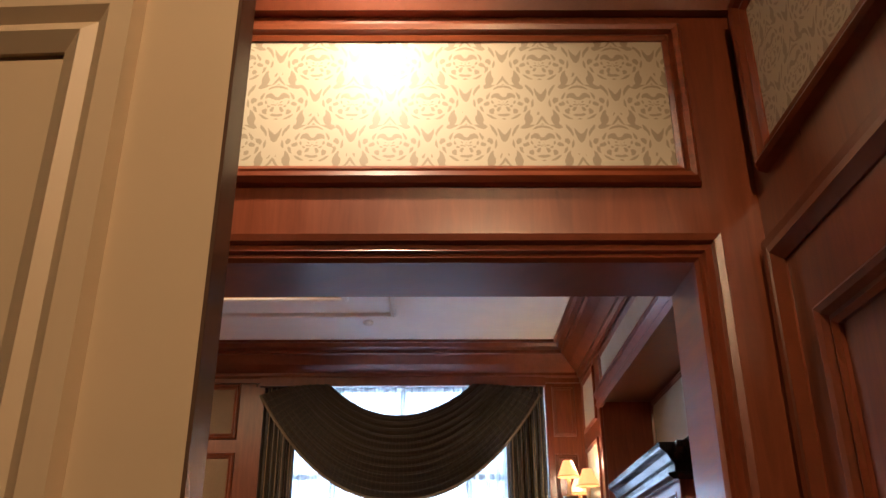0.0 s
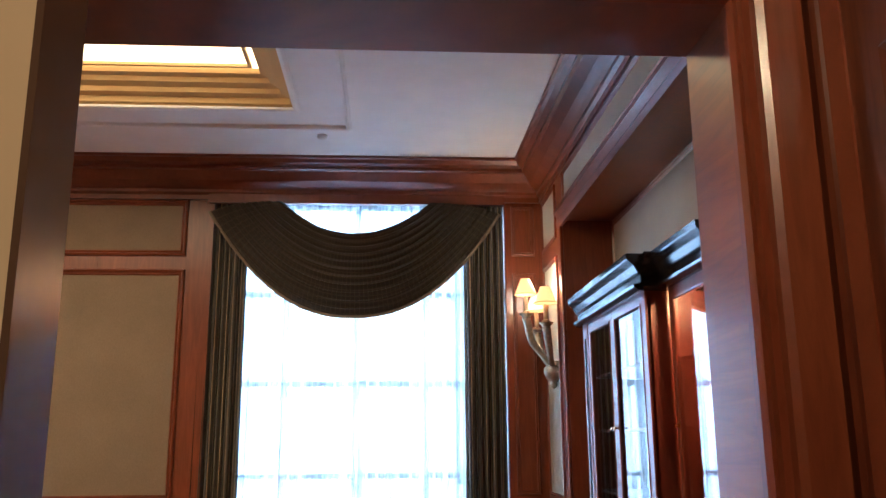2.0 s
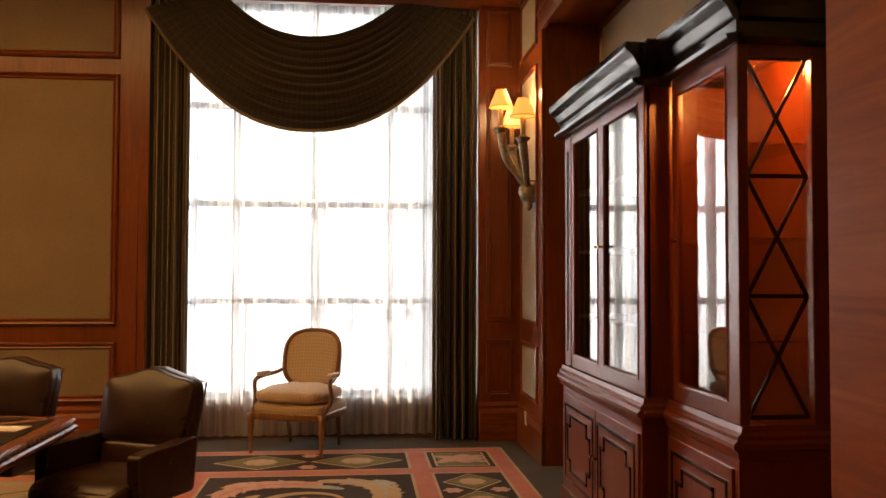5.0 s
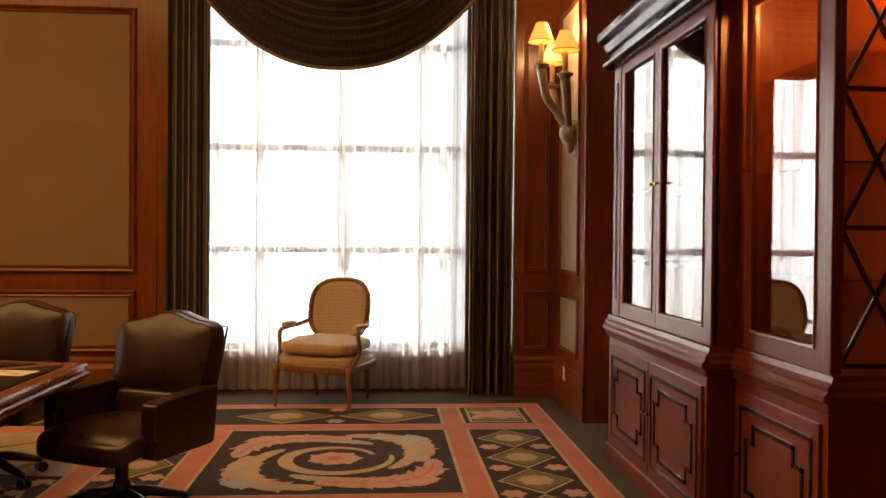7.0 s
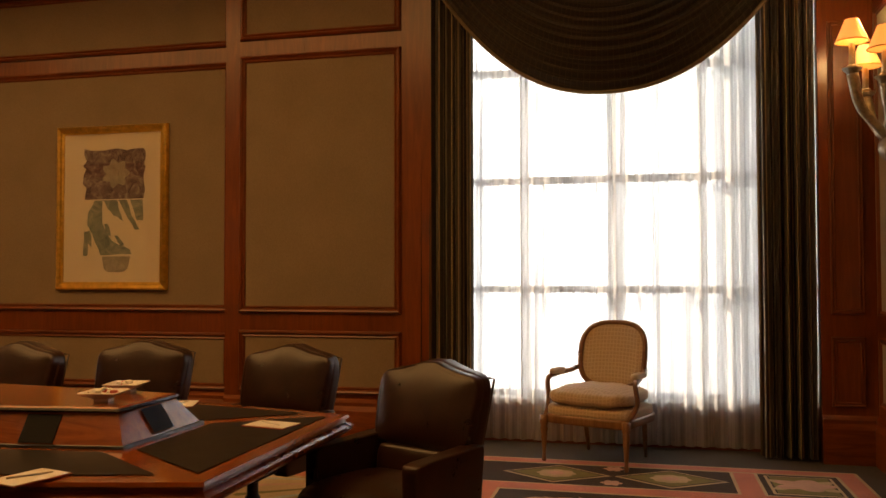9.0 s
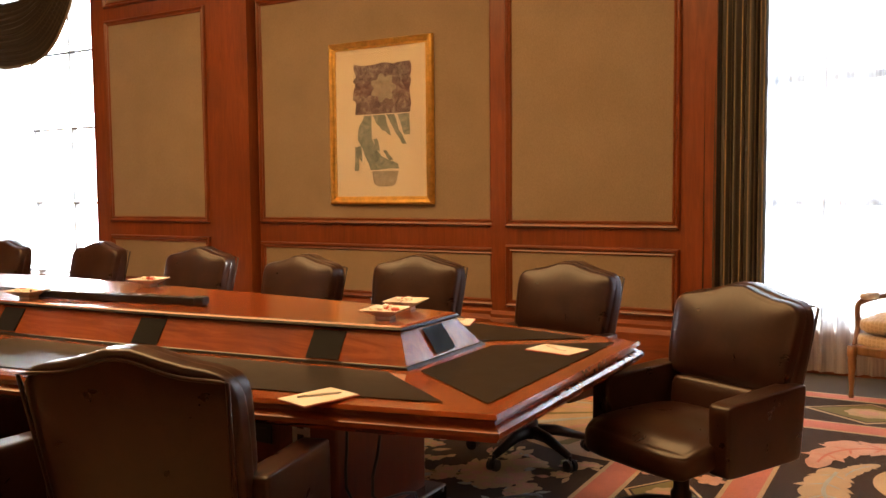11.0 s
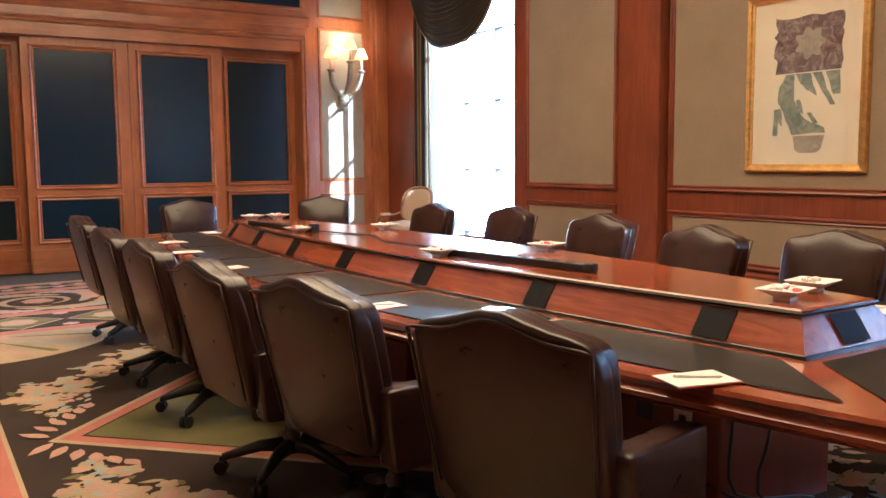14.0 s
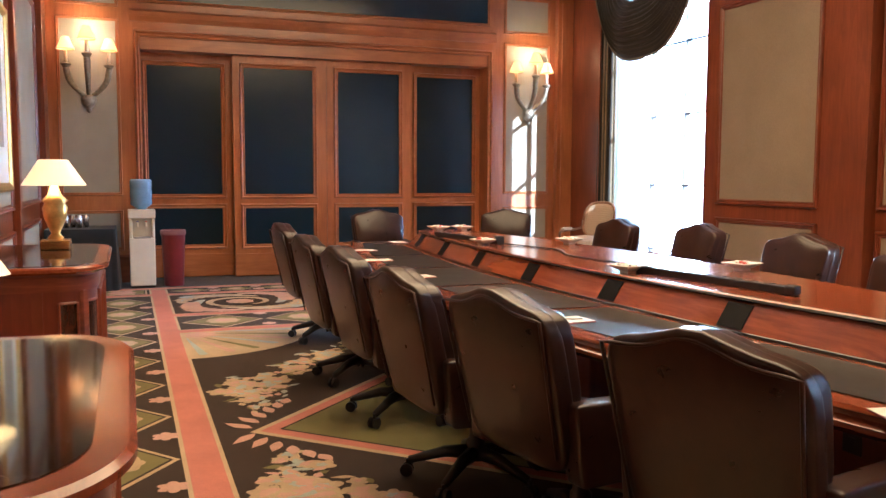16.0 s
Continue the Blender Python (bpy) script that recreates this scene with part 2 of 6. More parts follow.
WOOD = wood("cherry_panelling", (0.145, 0.034, 0.0100), (0.20, 0.049, 0.0135), (0.26, 0.070, 0.020))
WOOD_H = wood("cherry_rail", (0.125, 0.027, 0.008), (0.22, 0.054, 0.015), (0.31, 0.090, 0.027), (1.2, 1.2, 14))
WOOD_M = wood("cherry_moulding", (0.150, 0.035, 0.0105), (0.185, 0.045, 0.0138), (0.22, 0.056, 0.017), (5, 5, 3), (0.31, 0.33), 0.15, 0.0)
WOOD_C = wood("mahogany_cabinet", (0.145, 0.028, 0.010), (0.185, 0.037, 0.012), (0.225, 0.049, 0.016), (12, 12, 1), (0.33, 0.37), 0.12, 0.002)
WOOD_CH = wood("mahogany_moulding", (0.15, 0.030, 0.010), (0.185, 0.038, 0.012), (0.22, 0.048, 0.016), (12, 0.6, 12), (0.33, 0.36), 0.12, 0.0)
WOOD_T = wood("cherry_tabletop", (0.17, 0.036, 0.010), (0.27, 0.064, 0.017), (0.36, 0.095, 0.027), (1.0, 12, 12), (0.12, 0.22), 0.6)
WOOD_P = wood("honey_partition", (0.36, 0.122, 0.032), (0.44, 0.158, 0.044), (0.52, 0.198, 0.058), (9, 9, 0.9))
WOOD_PH = wood("honey_partition_rail", (0.34, 0.112, 0.030), (0.42, 0.148, 0.041), (0.50, 0.188, 0.055), (0.9, 0.9, 9))
EBONY = plain("ebonised_line", (0.012, 0.010, 0.009), 0.25, coat=0.3)
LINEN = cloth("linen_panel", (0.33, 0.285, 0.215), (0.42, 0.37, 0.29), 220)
# darker and browner than the other linen, for the window wall's panels
LINEN_BROWN = cloth("brown_linen_panel", (0.225, 0.165, 0.105), (0.29, 0.215, 0.142), 220)
NAVY = plain("navy_lacquer_panel", (0.007, 0.020, 0.034), 0.20, vary=0.12, scale=60, bumps=0.015)
CREAM = plain("cream_paint", (0.60, 0.48, 0.31), 0.5, vary=0.04, scale=3)
PLASTER = plain("white_plaster", (0.86, 0.86, 0.85), 0.8, vary=0.03, scale=4)
GOLD_P = plain("ochre_plaster", (0.62, 0.43, 0.16), 0.7, vary=0.06, scale=4)
DAMASK = damask_mat()
LEATHER = leather("brown_leather", (0.019, 0.0068, 0.0044), (0.037, 0.0135, 0.0085), (0.22, 0.38))
LEATHER_B = leather("black_leather_inlay", (0.012, 0.010, 0.009), (0.022, 0.018, 0.016), (0.4, 0.55))
LEATHER_B.node_tree.nodes["Principled BSDF"].inputs["Specular IOR Level"].default_value = 0.2
BLACK = plain("black_plastic", (0.012, 0.012, 0.013), 0.4, vary=0.2)
BRASS = plain("brass", (0.70, 0.45, 0.16), 0.25, 1.0)
GILT = plain("gilt_frame", (0.72, 0.44, 0.12), 0.34, 0.9, vary=0.2, scale=20)
BRONZE = plain("antique_silver", (0.34, 0.30, 0.23), 0.42, 0.7, vary=0.3, scale=30, bumps=0.3)
STEEL = plain("brushed_steel", (0.62, 0.62, 0.62), 0.25, 1.0)
SHADE = glow("lit_parchment_shade", (1.0, 0.36, 0.085), 0.80, (0.8, 0.55, 0.3))
SHADE_Y = glow("lit_linen_shade", (1.0, 0.62, 0.24), 0.30, (0.85, 0.75, 0.5))
CANDLE = plain("ivory_candle", (0.75, 0.62, 0.42), 0.5)
GLASS = glass_mat()
SHEER = sheer_mat()
DRAPE = striped_drape("striped_drape", [(0.0, (0.028, 0.021, 0.014)), (0.22, (0.022, 0.017, 0.012)), (0.3, (0.45, 0.34, 0.18)), (0.38, (0.04, 0.034, 0.025)), (0.62, (0.036, 0.031, 0.025)), (0.7, (0.28, 0.22, 0.13)), (0.8, (0.024, 0.019, 0.014))], 9)
SWAG = checked_cloth("checked_swag", (0.030, 0.021, 0.014), (0.085, 0.062, 0.036), 60, 26, 0.14)
FRINGE = plain("bullion_fringe", (0.22, 0.17, 0.10), 0.8, scale=80)
MARBLE = marble_mat()
PAPER = plain("white_paper", (0.80, 0.78, 0.74), 0.6, vary=0.03)
PAPER_R = plain("red_card", (0.55, 0.10, 0.08), 0.5)
CHINA = plain("white_china", (0.80, 0.78, 0.75), 0.15, vary=0.03)
# mid blue-grey for all window bars
FRAME_M = plain("grey_window_frame", (0.35, 0.37, 0.40), 0.5)


# ---- building helpers ----
def mesh_of(bm, name, mat, smooth=False):
    bmesh.ops.recalc_face_normals(bm, faces=bm.faces[:])
    me = bpy.data.meshes.new(name)
    bm.to_mesh(me)
    bm.free()
    for m in (mat if isinstance(mat, (list, tuple)) else [mat]):
        me.materials.append(m)
    if smooth:
        for p in me.polygons:
            p.use_smooth = True
    return me


def part(name, bm, mat, parent, label="", smooth=False):
    ob = new(name, mesh_of(bm, name, mat, smooth))
    ob.parent = parent
    if label:
        ob["label"] = label
    return ob


def thing(name, label, category, group="", kind="", m=None):
    ob = new(name)
    ob.empty_display_size = 0.1
    tagged(ob, label, category, group, kind)
    if m is not None:
        ob.matrix_world = m
    return ob


def structure(name, bm, mat, label="", category="wall", smooth=False):
    ob = new(name, mesh_of(bm, name, mat, smooth))
    return tagged(ob, label, category, "", "structure")


def box(bm, x0, x1, y0, y1, z0, z1, bev=0.0, m=None):
    vs = [bm.verts.new((x, y, z)) for x in (x0, x1) for y in (y0, y1) for z in (z0, z1)]
    fs = [bm.faces.new([vs[i] for i in q]) for q in ((0, 1, 3, 2), (4, 6, 7, 5), (0, 4, 5, 1), (2, 3, 7, 6), (0, 2, 6, 4), (1, 5, 7, 3))]
    if bev:
        es = {e for f in fs for e in f.edges}
        res = bmesh.ops.bevel(bm, geom=list(es), offset=bev, segments=2, affect="EDGES", profile=0.5)
        vs = list({v for f in res["faces"] for v in f.verts} | {v for v in vs if v.is_valid})
    if m is not None:
        bmesh.ops.transform(bm, matrix=m, verts=[v for v in vs if v.is_valid])
    return bm


def boxes(*rows, bev=0.0):
    bm = bmesh.new()
    for r in rows:
        box(bm, *r, bev=bev)
    return bm


def rbox(sx, sy, sz, n=6.0, seg=8, deform=None):
    """A soft rounded block of the half sizes given, shaped further by deform(u, v, w, x, y, z)."""
    bm = bmesh.new()
    bmesh.ops.create_cube(bm, size=2.0)
    bmesh.ops.subdivide_edges(bm, edges=bm.edges[:], cuts=seg, use_grid_fill=True)
    for vt in bm.verts:
        u, v, w = (math.sin(c * math.pi / 2) if abs(c) < 1 else c for c in vt.co)
        k = (abs(u) ** n + abs(v) ** n + abs(w) ** n) ** (1 / n)
        x, y, z = u / k * sx, v / k * sy, w / k * sz
        if deform:
            x, y, z = deform(u, v, w, x, y, z)
        vt.co = (x, y, z)
    return bm


def lathe(profile, seg=20, cx=0.0, cy=0.0, bm=None, caps=True):
    """A turned body from (radius, z) pairs."""
    bm = bm or bmesh.new()
    rings = [[bm.verts.new((cx + r * math.cos(a), cy + r * math.sin(a), z)) for a in (2 * math.pi * k / seg for k in range(seg))] for r, z in profile]
    for a, b in zip(rings, rings[1:]):
        for k in range(seg):
            bm.faces.new((a[k], a[(k + 1) % seg], b[(k + 1) % seg], b[k]))
    if caps:
        bm.faces.new(rings[0][::-1])
        bm.faces.new(rings[-1])
    return bm


def tube(points, radius, seg=8, bm=None):
    """A bent rod through points; radius is one number or one for each point."""
    bm = bm or bmesh.new()
    pts = [Vector(p) for p in points]
    rs = radius if isinstance(radius, (list, tuple)) else [radius] * len(pts)
    rings, side = [], None
    for i, p in enumerate(pts):
        d = (pts[min(i + 1, len(pts) - 1)] - pts[max(i - 1, 0)]).normalized()
        if side is None:
            side = d.orthogonal().normalized()
        side = (side - d * side.dot(d)).normalized()
        up = d.cross(side)
        rings.append([bm.verts.new(p + rs[i] * (math.cos(a) * side + math.sin(a) * up)) for a in (2 * math.pi * k / seg for k in range(seg))])
    for a, b in zip(rings, rings[1:]):
        for k in range(seg):
            bm.faces.new((a[k], a[(k + 1) % seg], b[(k + 1) % seg], b[k]))
    bm.faces.new(rings[0][::-1])
    bm.faces.new(rings[-1])
    return bm


def curve_pts(pts, n=8):
    """Smooth points through a short list."""
    P = [Vector(p) for p in pts]
    P = [2 * P[0] - P[1]] + P + [2 * P[-1] - P[-2]]
    out = []
    for i in range(1, len(P) - 2):
        for k in range(n):
            t = k / n
            a, b, c, d = P[i - 1 : i + 3]
            out.append(0.5 * ((2 * b) + (c - a) * t + (2 * a - 5 * b + 4 * c - d) * t * t + (3 * b - a - 3 * c + d) * t ** 3))
    return out + [P[-2]]


def run(profile, p0, p1, out, bm=None):
    """A moulding of (projection, z) pairs along the floor line p0 to p1, projecting towards out."""
    bm = bm or bmesh.new()
    o = Vector((*out, 0))
    ends = [[bm.verts.new(Vector((p[0], p[1], 0)) + o * d + Vector((0, 0, z))) for d, z in profile] for p in (p0, p1)]
    n = len(profile)
    for k in range(n):
        bm.faces.new((ends[0][k], ends[0][(k + 1) % n], ends[1][(k + 1) % n], ends[1][k]))
    bm.faces.new(ends[0][::-1])
    bm.faces.new(ends[1])
    return bm


def rect_moulding(m, u0, u1, v0, v1, profile, bm=None):
    """A mitred moulding round a rectangle in the plane of m: profile of (outwards, height) pairs."""
    bm = bm or bmesh.new()
    rings = []
    for o, h in profile:
        rings.append([bm.verts.new(m @ Vector((u, v, h))) for u, v in ((u0 - o, v0 - o), (u1 + o, v0 - o), (u1 + o, v1 + o), (u0 - o, v1 + o))])
    for a, b in zip(rings, rings[1:] + rings[:1]):
        for k in range(4):
            bm.faces.new((a[k], a[(k + 1) % 4], b[(k + 1) % 4], b[k]))
    return bm


def face_n(y):
    return Matrix(((1, 0, 0, 0), (0, 0, -1, y), (0, 1, 0, 0), (0, 0, 0, 1)))


def face_e(x):
    return Matrix(((0, 0, -1, x), (-1, 0, 0, 0), (0, 1, 0, 0), (0, 0, 0, 1)))


def face_w(x):
    return Matrix(((0, 0, 1, x), (1, 0, 0, 0), (0, 1, 0, 0), (0, 0, 0, 1)))


def face_s(y):
    return Matrix(((-1, 0, 0, 0), (0, 0, 1, y), (0, 1, 0, 0), (0, 0, 0, 1)))


MOULD = [(0, 0.0), (0, 0.010), (0.010, 0.020), (0.024, 0.014), (0.034, 0.028), (0.046, 0.034), (0.056, 0.026), (0.062, 0.0)]
MOULD_S = [(0, 0.0), (0, 0.008), (0.008, 0.016), (0.018, 0.010), (0.028, 0.022), (0.036, 0.018), (0.040, 0.0)]


def wall_panel(parent, m, u0, u1, v0, v1, mat, mould=MOULD, mould_mat=None):
    bm = bmesh.new()
    box(bm, u0 - 0.01, u1 + 0.01, v0 - 0.01, v1 + 0.01, -0.02, 0.005, m=m)
    part("panel", bm, mat, parent)
    part("panel_moulding", rect_moulding(m, u0, u1, v0, v1, mould), mould_mat or WOOD_M, parent)


# ---- the setting ----
CEIL = 4.425
NY, EX, WX, SY = 8.98, 2.84, -10.90, 1.55   # room faces of the four walls

# floor below the carpet
floor = structure("floor", boxes((WX - 0.4, 3.6, -2.4, 9.7, -0.2, 0.0)), pile("plain_grey_carpet", (0.075, 0.066, 0.055)), "plain dark grey-brown fitted carpet at the room's edge", "floor")

# north wall with two tall windows
WIN = [(-0.56, 2.45), (-10.0, -7.58)]
bm = boxes((2.45, 3.6, NY, 9.5, 0, CEIL), (-2.44, -0.56, NY, 9.5, 0, CEIL), (-5.20, -2.44, NY + 0.14, 9.5, 0, CEIL), (-7.58, -5.20, NY, 9.5, 0, CEIL), (WX - 0.4, -10.0, NY, 9.5, 0, CEIL),
           (-0.56, 2.45, NY, 9.5, 4.16, CEIL), (-10.0, -7.58, NY, 9.5, 4.16, CEIL), (-0.56, 2.45, 9.3, 9.5, 0, 0.36), (-10.0, -7.58, 9.3, 9.5, 0, 0.36))
wall_north = structure("wall_north", bm, WOOD, "cherry wood panelled wall with two tall window openings")
N = face_n(NY)
for u0, u1, fab in ((-2.24, -0.88, LINEN_BROWN), (-7.27, -5.83, LINEN_BROWN)):
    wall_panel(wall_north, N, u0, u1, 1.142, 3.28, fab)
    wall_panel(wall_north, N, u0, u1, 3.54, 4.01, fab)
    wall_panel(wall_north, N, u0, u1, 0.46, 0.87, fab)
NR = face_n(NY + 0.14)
wall_panel(wall_north, NR, -5.12, -2.52, 1.142, 3.28, LINEN_BROWN)
wall_panel(wall_north, NR, -5.12, -2.52, 3.54, 4.01, LINEN_BROWN)
wall_panel(wall_north, NR, -5.12, -2.52, 0.44, 0.83, LINEN_BROWN)
for v0, v1 in ((0.46, 0.90), (1.15, 3.28), (3.54, 4.0)):
    wall_panel(wall_north, N, 2.56, 2.72, v0, v1, WOOD, MOULD_S)

# east side: corner pier, recess for the bookcase, beam above it
wall_east = structure("wall_east", boxes((EX, 3.6, 7.88, 9.5, 0, CEIL), (3.30, 3.6, 1.6, 7.88, 0, CEIL), (EX, 3.30, 1.6, 2.70, 0, CEIL), (EX, 3.30, 2.70, 7.88, 3.60, CEIL)), WOOD, "cherry wood panelled wall with a deep recess for a bookcase")
E_ = face_e(EX)
for v0, v1 in ((0.48, 0.90), (1.14, 3.30), (3.55, 4.0)):
    wall_panel(wall_east, E_, -8.84, -8.21, v0, v1, LINEN, MOULD_S)
wall_panel(wall_east, E_, -7.75, -3.0, 3.80, 4.0, LINEN, MOULD_S)
wall_panel(wall_east, face_e(3.30), -7.80, -2.8, 2.2, 3.54, LINEN, MOULD_S)
part("recess_casing", run([(0, 3.55), (0.03, 3.55), (0.05, 3.59), (0.03, 3.62), (0.06, 3.68), (0.04, 3.74), (0, 3.74)], (EX, 7.96), (EX, 2.7), (-1, 0)), WOOD_M, wall_east)
part("recess_stile", boxes((EX - 0.03, EX, 7.88, 7.96, 0, 3.55), bev=0.008), WOOD_M, wall_east)

# west wall: sliding partition under a dark transom
bm = boxes((WX - 0.45, WX, SY - 0.3, 2.74, 0, CEIL), (WX - 0.45, WX, 7.60, 9.5, 0, CEIL), (WX - 0.45, WX, 2.74, 7.60, 3.17, CEIL), (WX - 0.45, WX - 0.02, 2.74, 7.60, 3.01, 3.17), (WX - 0.52, WX - 0.45, 2.5, 7.8, 0, 3.1))
wall_west = structure("wall_west", bm, WOOD_P, "honey cherry wall around a wide sliding partition")
W_ = face_w(WX)
part("partition_casing", rect_moulding(W_, 2.74, 7.60, -0.2, 3.17, [(0, 0.0), (0, 0.02), (0.02, 0.03), (0.035, 0.022), (0.055, 0.045), (0.07, 0.04), (0.08, 0.0)]), WOOD_PH, wall_west)
part("frieze_moulding", run([(0, 3.36), (0.02, 3.36), (0.05, 3.42), (0.06, 3.48), (0.03, 3.51), (0, 3.51)], (WX, 2.62), (WX, 7.72), (1, 0)), WOOD_PH, wall_west)
part("header_board", boxes((WX - 0.02, WX - 0.012, 2.745, 7.595, 3.012, 3.168)), WOOD_PH, wall_west)
part("frieze_board", boxes((WX, WX + 0.006, 2.66, 7.68, 3.255, 3.358), (WX, WX + 0.006, 2.66, 7.68, 3.512, 3.598)), WOOD_PH, wall_west)
wall_panel(wall_west, W_, 2.76, 7.60, 3.64, 4.22, NAVY, MOULD_S, WOOD_P)
for u0, u1 in ((1.79, 2.45), (7.91, 8.59)):
    wall_panel(wall_west, W_, u0, u1, 1.17, 3.34, LINEN, MOULD_S, WOOD_P)
    wall_panel(wall_west, W_, u0, u1, 0.46, 0.90, LINEN, MOULD_S, WOOD_P)
    wall_panel(wall_west, W_, u0, u1, 3.56, 4.01, LINEN, MOULD_S, WOOD_P)
part("corner_pilaster", boxes((WX, WX + 0.10, 8.72, NY, 0, 4.15), (WX, WX + 0.13, 8.70, NY, 0, 0.3), (WX + 0.10, WX + 0.12, 8.78, 8.92, 0.4, 4.0), bev=0.008), WOOD_P, wall_west)

# south wall of the room, stepping out round the doorway
wall_south = structure("wall_south", boxes((WX - 0.3, 0.0, SY - 0.3, SY, 0, CEIL), (0.0, 0.36, SY - 0.3, 2.20, 0, CEIL), (1.955, 3.6, 1.92, 2.17, 0, CEIL), (0.36, 1.955, 1.92, 2.17, 2.50, CEIL)), WOOD, "cherry wood panelled wall with the doorway")
S_ = face_s(SY)
for u0, u1 in ((0.3, 2.0), (2.45, 3.9), (4.3, 5.8), (6.2, 7.7), (8.1, 10.2)):
    wall_panel(wall_south, S_, u0, u1, 1.12, 3.33, LINEN)
    wall_panel(wall_south, S_, u0, u1, 0.42, 0.82, LINEN)
    wall_panel(wall_south, S_, u0, u1, 3.58, 4.06, LINEN)
for x in (-2.22, -4.1, -6.0, -7.9):
    part("pilaster", boxes((x - 0.09, x + 0.09, SY, SY + 0.07, 0, 4.2), bev=0.006), WOOD, wall_south)
part("pilaster", boxes((WX, WX + 0.5, SY, SY + 0.09, 0, 4.2), bev=0.006), WOOD, wall_south)

# dado rails and skirting
SKIRT = [(0, 0), (0.035, 0), (0.035, 0.26), (0.02, 0.30), (0.028, 0.33), (0, 0.36)]
DADO = [(0, 0.90), (0.022, 0.91), (0.03, 0.95), (0.018, 0.97), (0.018, 1.03), (0.03, 1.05), (0, 1.06)]
for p0, p1, out in (((-2.44, NY), (-0.56, NY), (0, -1)), ((-5.20, NY + 0.14), (-2.44, NY + 0.14), (0, -1)), ((-7.58, NY), (-5.20, NY), (0, -1)), ((2.45, NY), (EX, NY), (0, -1)),
                    ((EX, 7.88), (EX, NY), (-1, 0)), ((-10.8, SY), (0, SY), (0, 1)), ((WX, SY), (WX, 2.66), (1, 0)), ((WX, 7.68), (WX, NY), (1, 0))):
    tagged(part("baseboard", run(SKIRT, p0, p1, out), WOOD_H, None), "tall moulded cherry baseboard", "baseboard", "", "structure")

# crown cornice
CROWN = [(0, 4.12), (0.03, 4.12), (0.03, 4.17), (0.07, 4.19), (0.07, 4.22), (0.12, 4.24), (0.20, 4.28), (0.30, 4.35), (0.34, 4.36), (0.34, 4.39), (0.40, 4.41), (0.43, 4.44), (0.46, 4.445), (0.46, 4.475), (0, 4.475)]
CROWN = [(d, z - 0.045) for d, z in CROWN]
CROWN_E = [(d * 0.72, z) for d, z in CROWN]
for p0, p1, out, prof in (((WX, NY), (3.3, NY), (0, -1), CROWN), ((EX, 2.20), (EX, NY), (-1, 0), CROWN_E), ((WX, SY), (WX, NY), (1, 0), CROWN_E), ((WX, SY), (0, SY), (0, 1), CROWN), ((0, 2.20), (3.3, 2.20), (0, 1), CROWN_E)):
    tagged(part("cornice", run(prof, p0, p1, out), WOOD_M, None), "deep stepped crown cornice of dark cherry", "cornice", "", "structure")

# ceiling with a stepped, glowing tray
TX0, TX1, TY0, TY1 = -7.84, 0.44, 3.25, 7.30
bm = boxes((WX - 0.3, TX0, 1.2, 9.5, CEIL, CEIL + 0.1), (TX1, 3.6, 1.2, 9.5, CEIL, CEIL + 0.1), (TX0, TX1, 1.2, TY0, CEIL, CEIL + 0.1), (TX0, TX1, TY1, 9.5, CEIL, CEIL + 0.1))
ceiling = structure("ceiling", bm, PLASTER, "smooth white plaster ceiling with a recessed tray", "ceiling")
DOWN = Matrix(((1, 0, 0, 0), (0, -1, 0, 0), (0, 0, -1, CEIL), (0, 0, 0, 1)))
part("ceiling_band", rect_moulding(DOWN, TX0 - 0.41, TX1 + 0.41, -TY1 - 0.40, -TY0 + 0.40, [(0, 0), (0, 0.03), (0.02, 0.04), (0.03, 0.025), (0.05, 0.015), (0.05, 0)]), PLASTER, ceiling)
part("tray_edge", rect_moulding(DOWN, TX0, TX1, -TY1, -TY0, [(-0.02, 0), (-0.02, 0.02), (0.01, 0.03), (0.03, 0.02), (0.04, 0.0)]), PLASTER, ceiling)
part("tray_cove", rect_moulding(DOWN, TX0, TX1, -TY1, -TY0, [(0.0, -0.006), (-0.04, -0.02), (-0.05, -0.07), (-0.12, -0.08), (-0.13, -0.12), (-0.20, -0.14), (-0.21, -0.18), (-0.27, -0.19), (-0.28, -0.26), (0.1, -0.26), (0.1, -0.006)]), GOLD_P, ceiling)
tray_light = thing("ceiling_light", "large glowing warm diffuser panel in the ceiling tray", "ceiling light", kind="structure")
part("diffuser", boxes((TX0 + 0.24, TX1 - 0.24, TY0 + 0.24, TY1 - 0.24, CEIL + 0.235, CEIL + 0.275)), glow("tray_diffuser", (1.0, 0.58, 0.24), 1.9), tray_light)
part("rim", rect_moulding(DOWN, TX0 + 0.36, TX1 - 0.36, -TY1 + 0.36, -TY0 - 0.36, [(0, -0.236), (0, -0.21), (0.03, -0.21), (0.03, -0.236)]), GOLD_P, tray_light)

# the entrance vestibule
ves = structure("vestibule_wall", boxes((2.12, 2.4, -2.2, 1.92, 0, 3.6), (-0.6, 2.4, -2.4, -2.2, 0, 3.6), (-0.9, -0.6, -2.4, 1.25, 0, 3.6), (-0.9, 0.0, 1.25, SY, 0, 3.6)), WOOD, "cherry panelled wall of the entrance vestibule")
structure("vestibule_ceiling", boxes((-0.9, 2.4, -2.4, 1.92, 3.50, 3.6)), plain("dark_ceiling", (0.05, 0.03, 0.02), 0.6), "dark brown vestibule ceiling", "ceiling")
D_ = face_n(1.92)
wall_panel(ves, D_, 0.45, 1.925, 2.748, 3.14, DAMASK, [(0, 0.0), (0, 0.012), (0.012, 0.02), (0.02, 0.012), (0.025, 0.03), (0.04, 0.035), (0.052, 0.02), (0.056, 0)], WOOD_H)
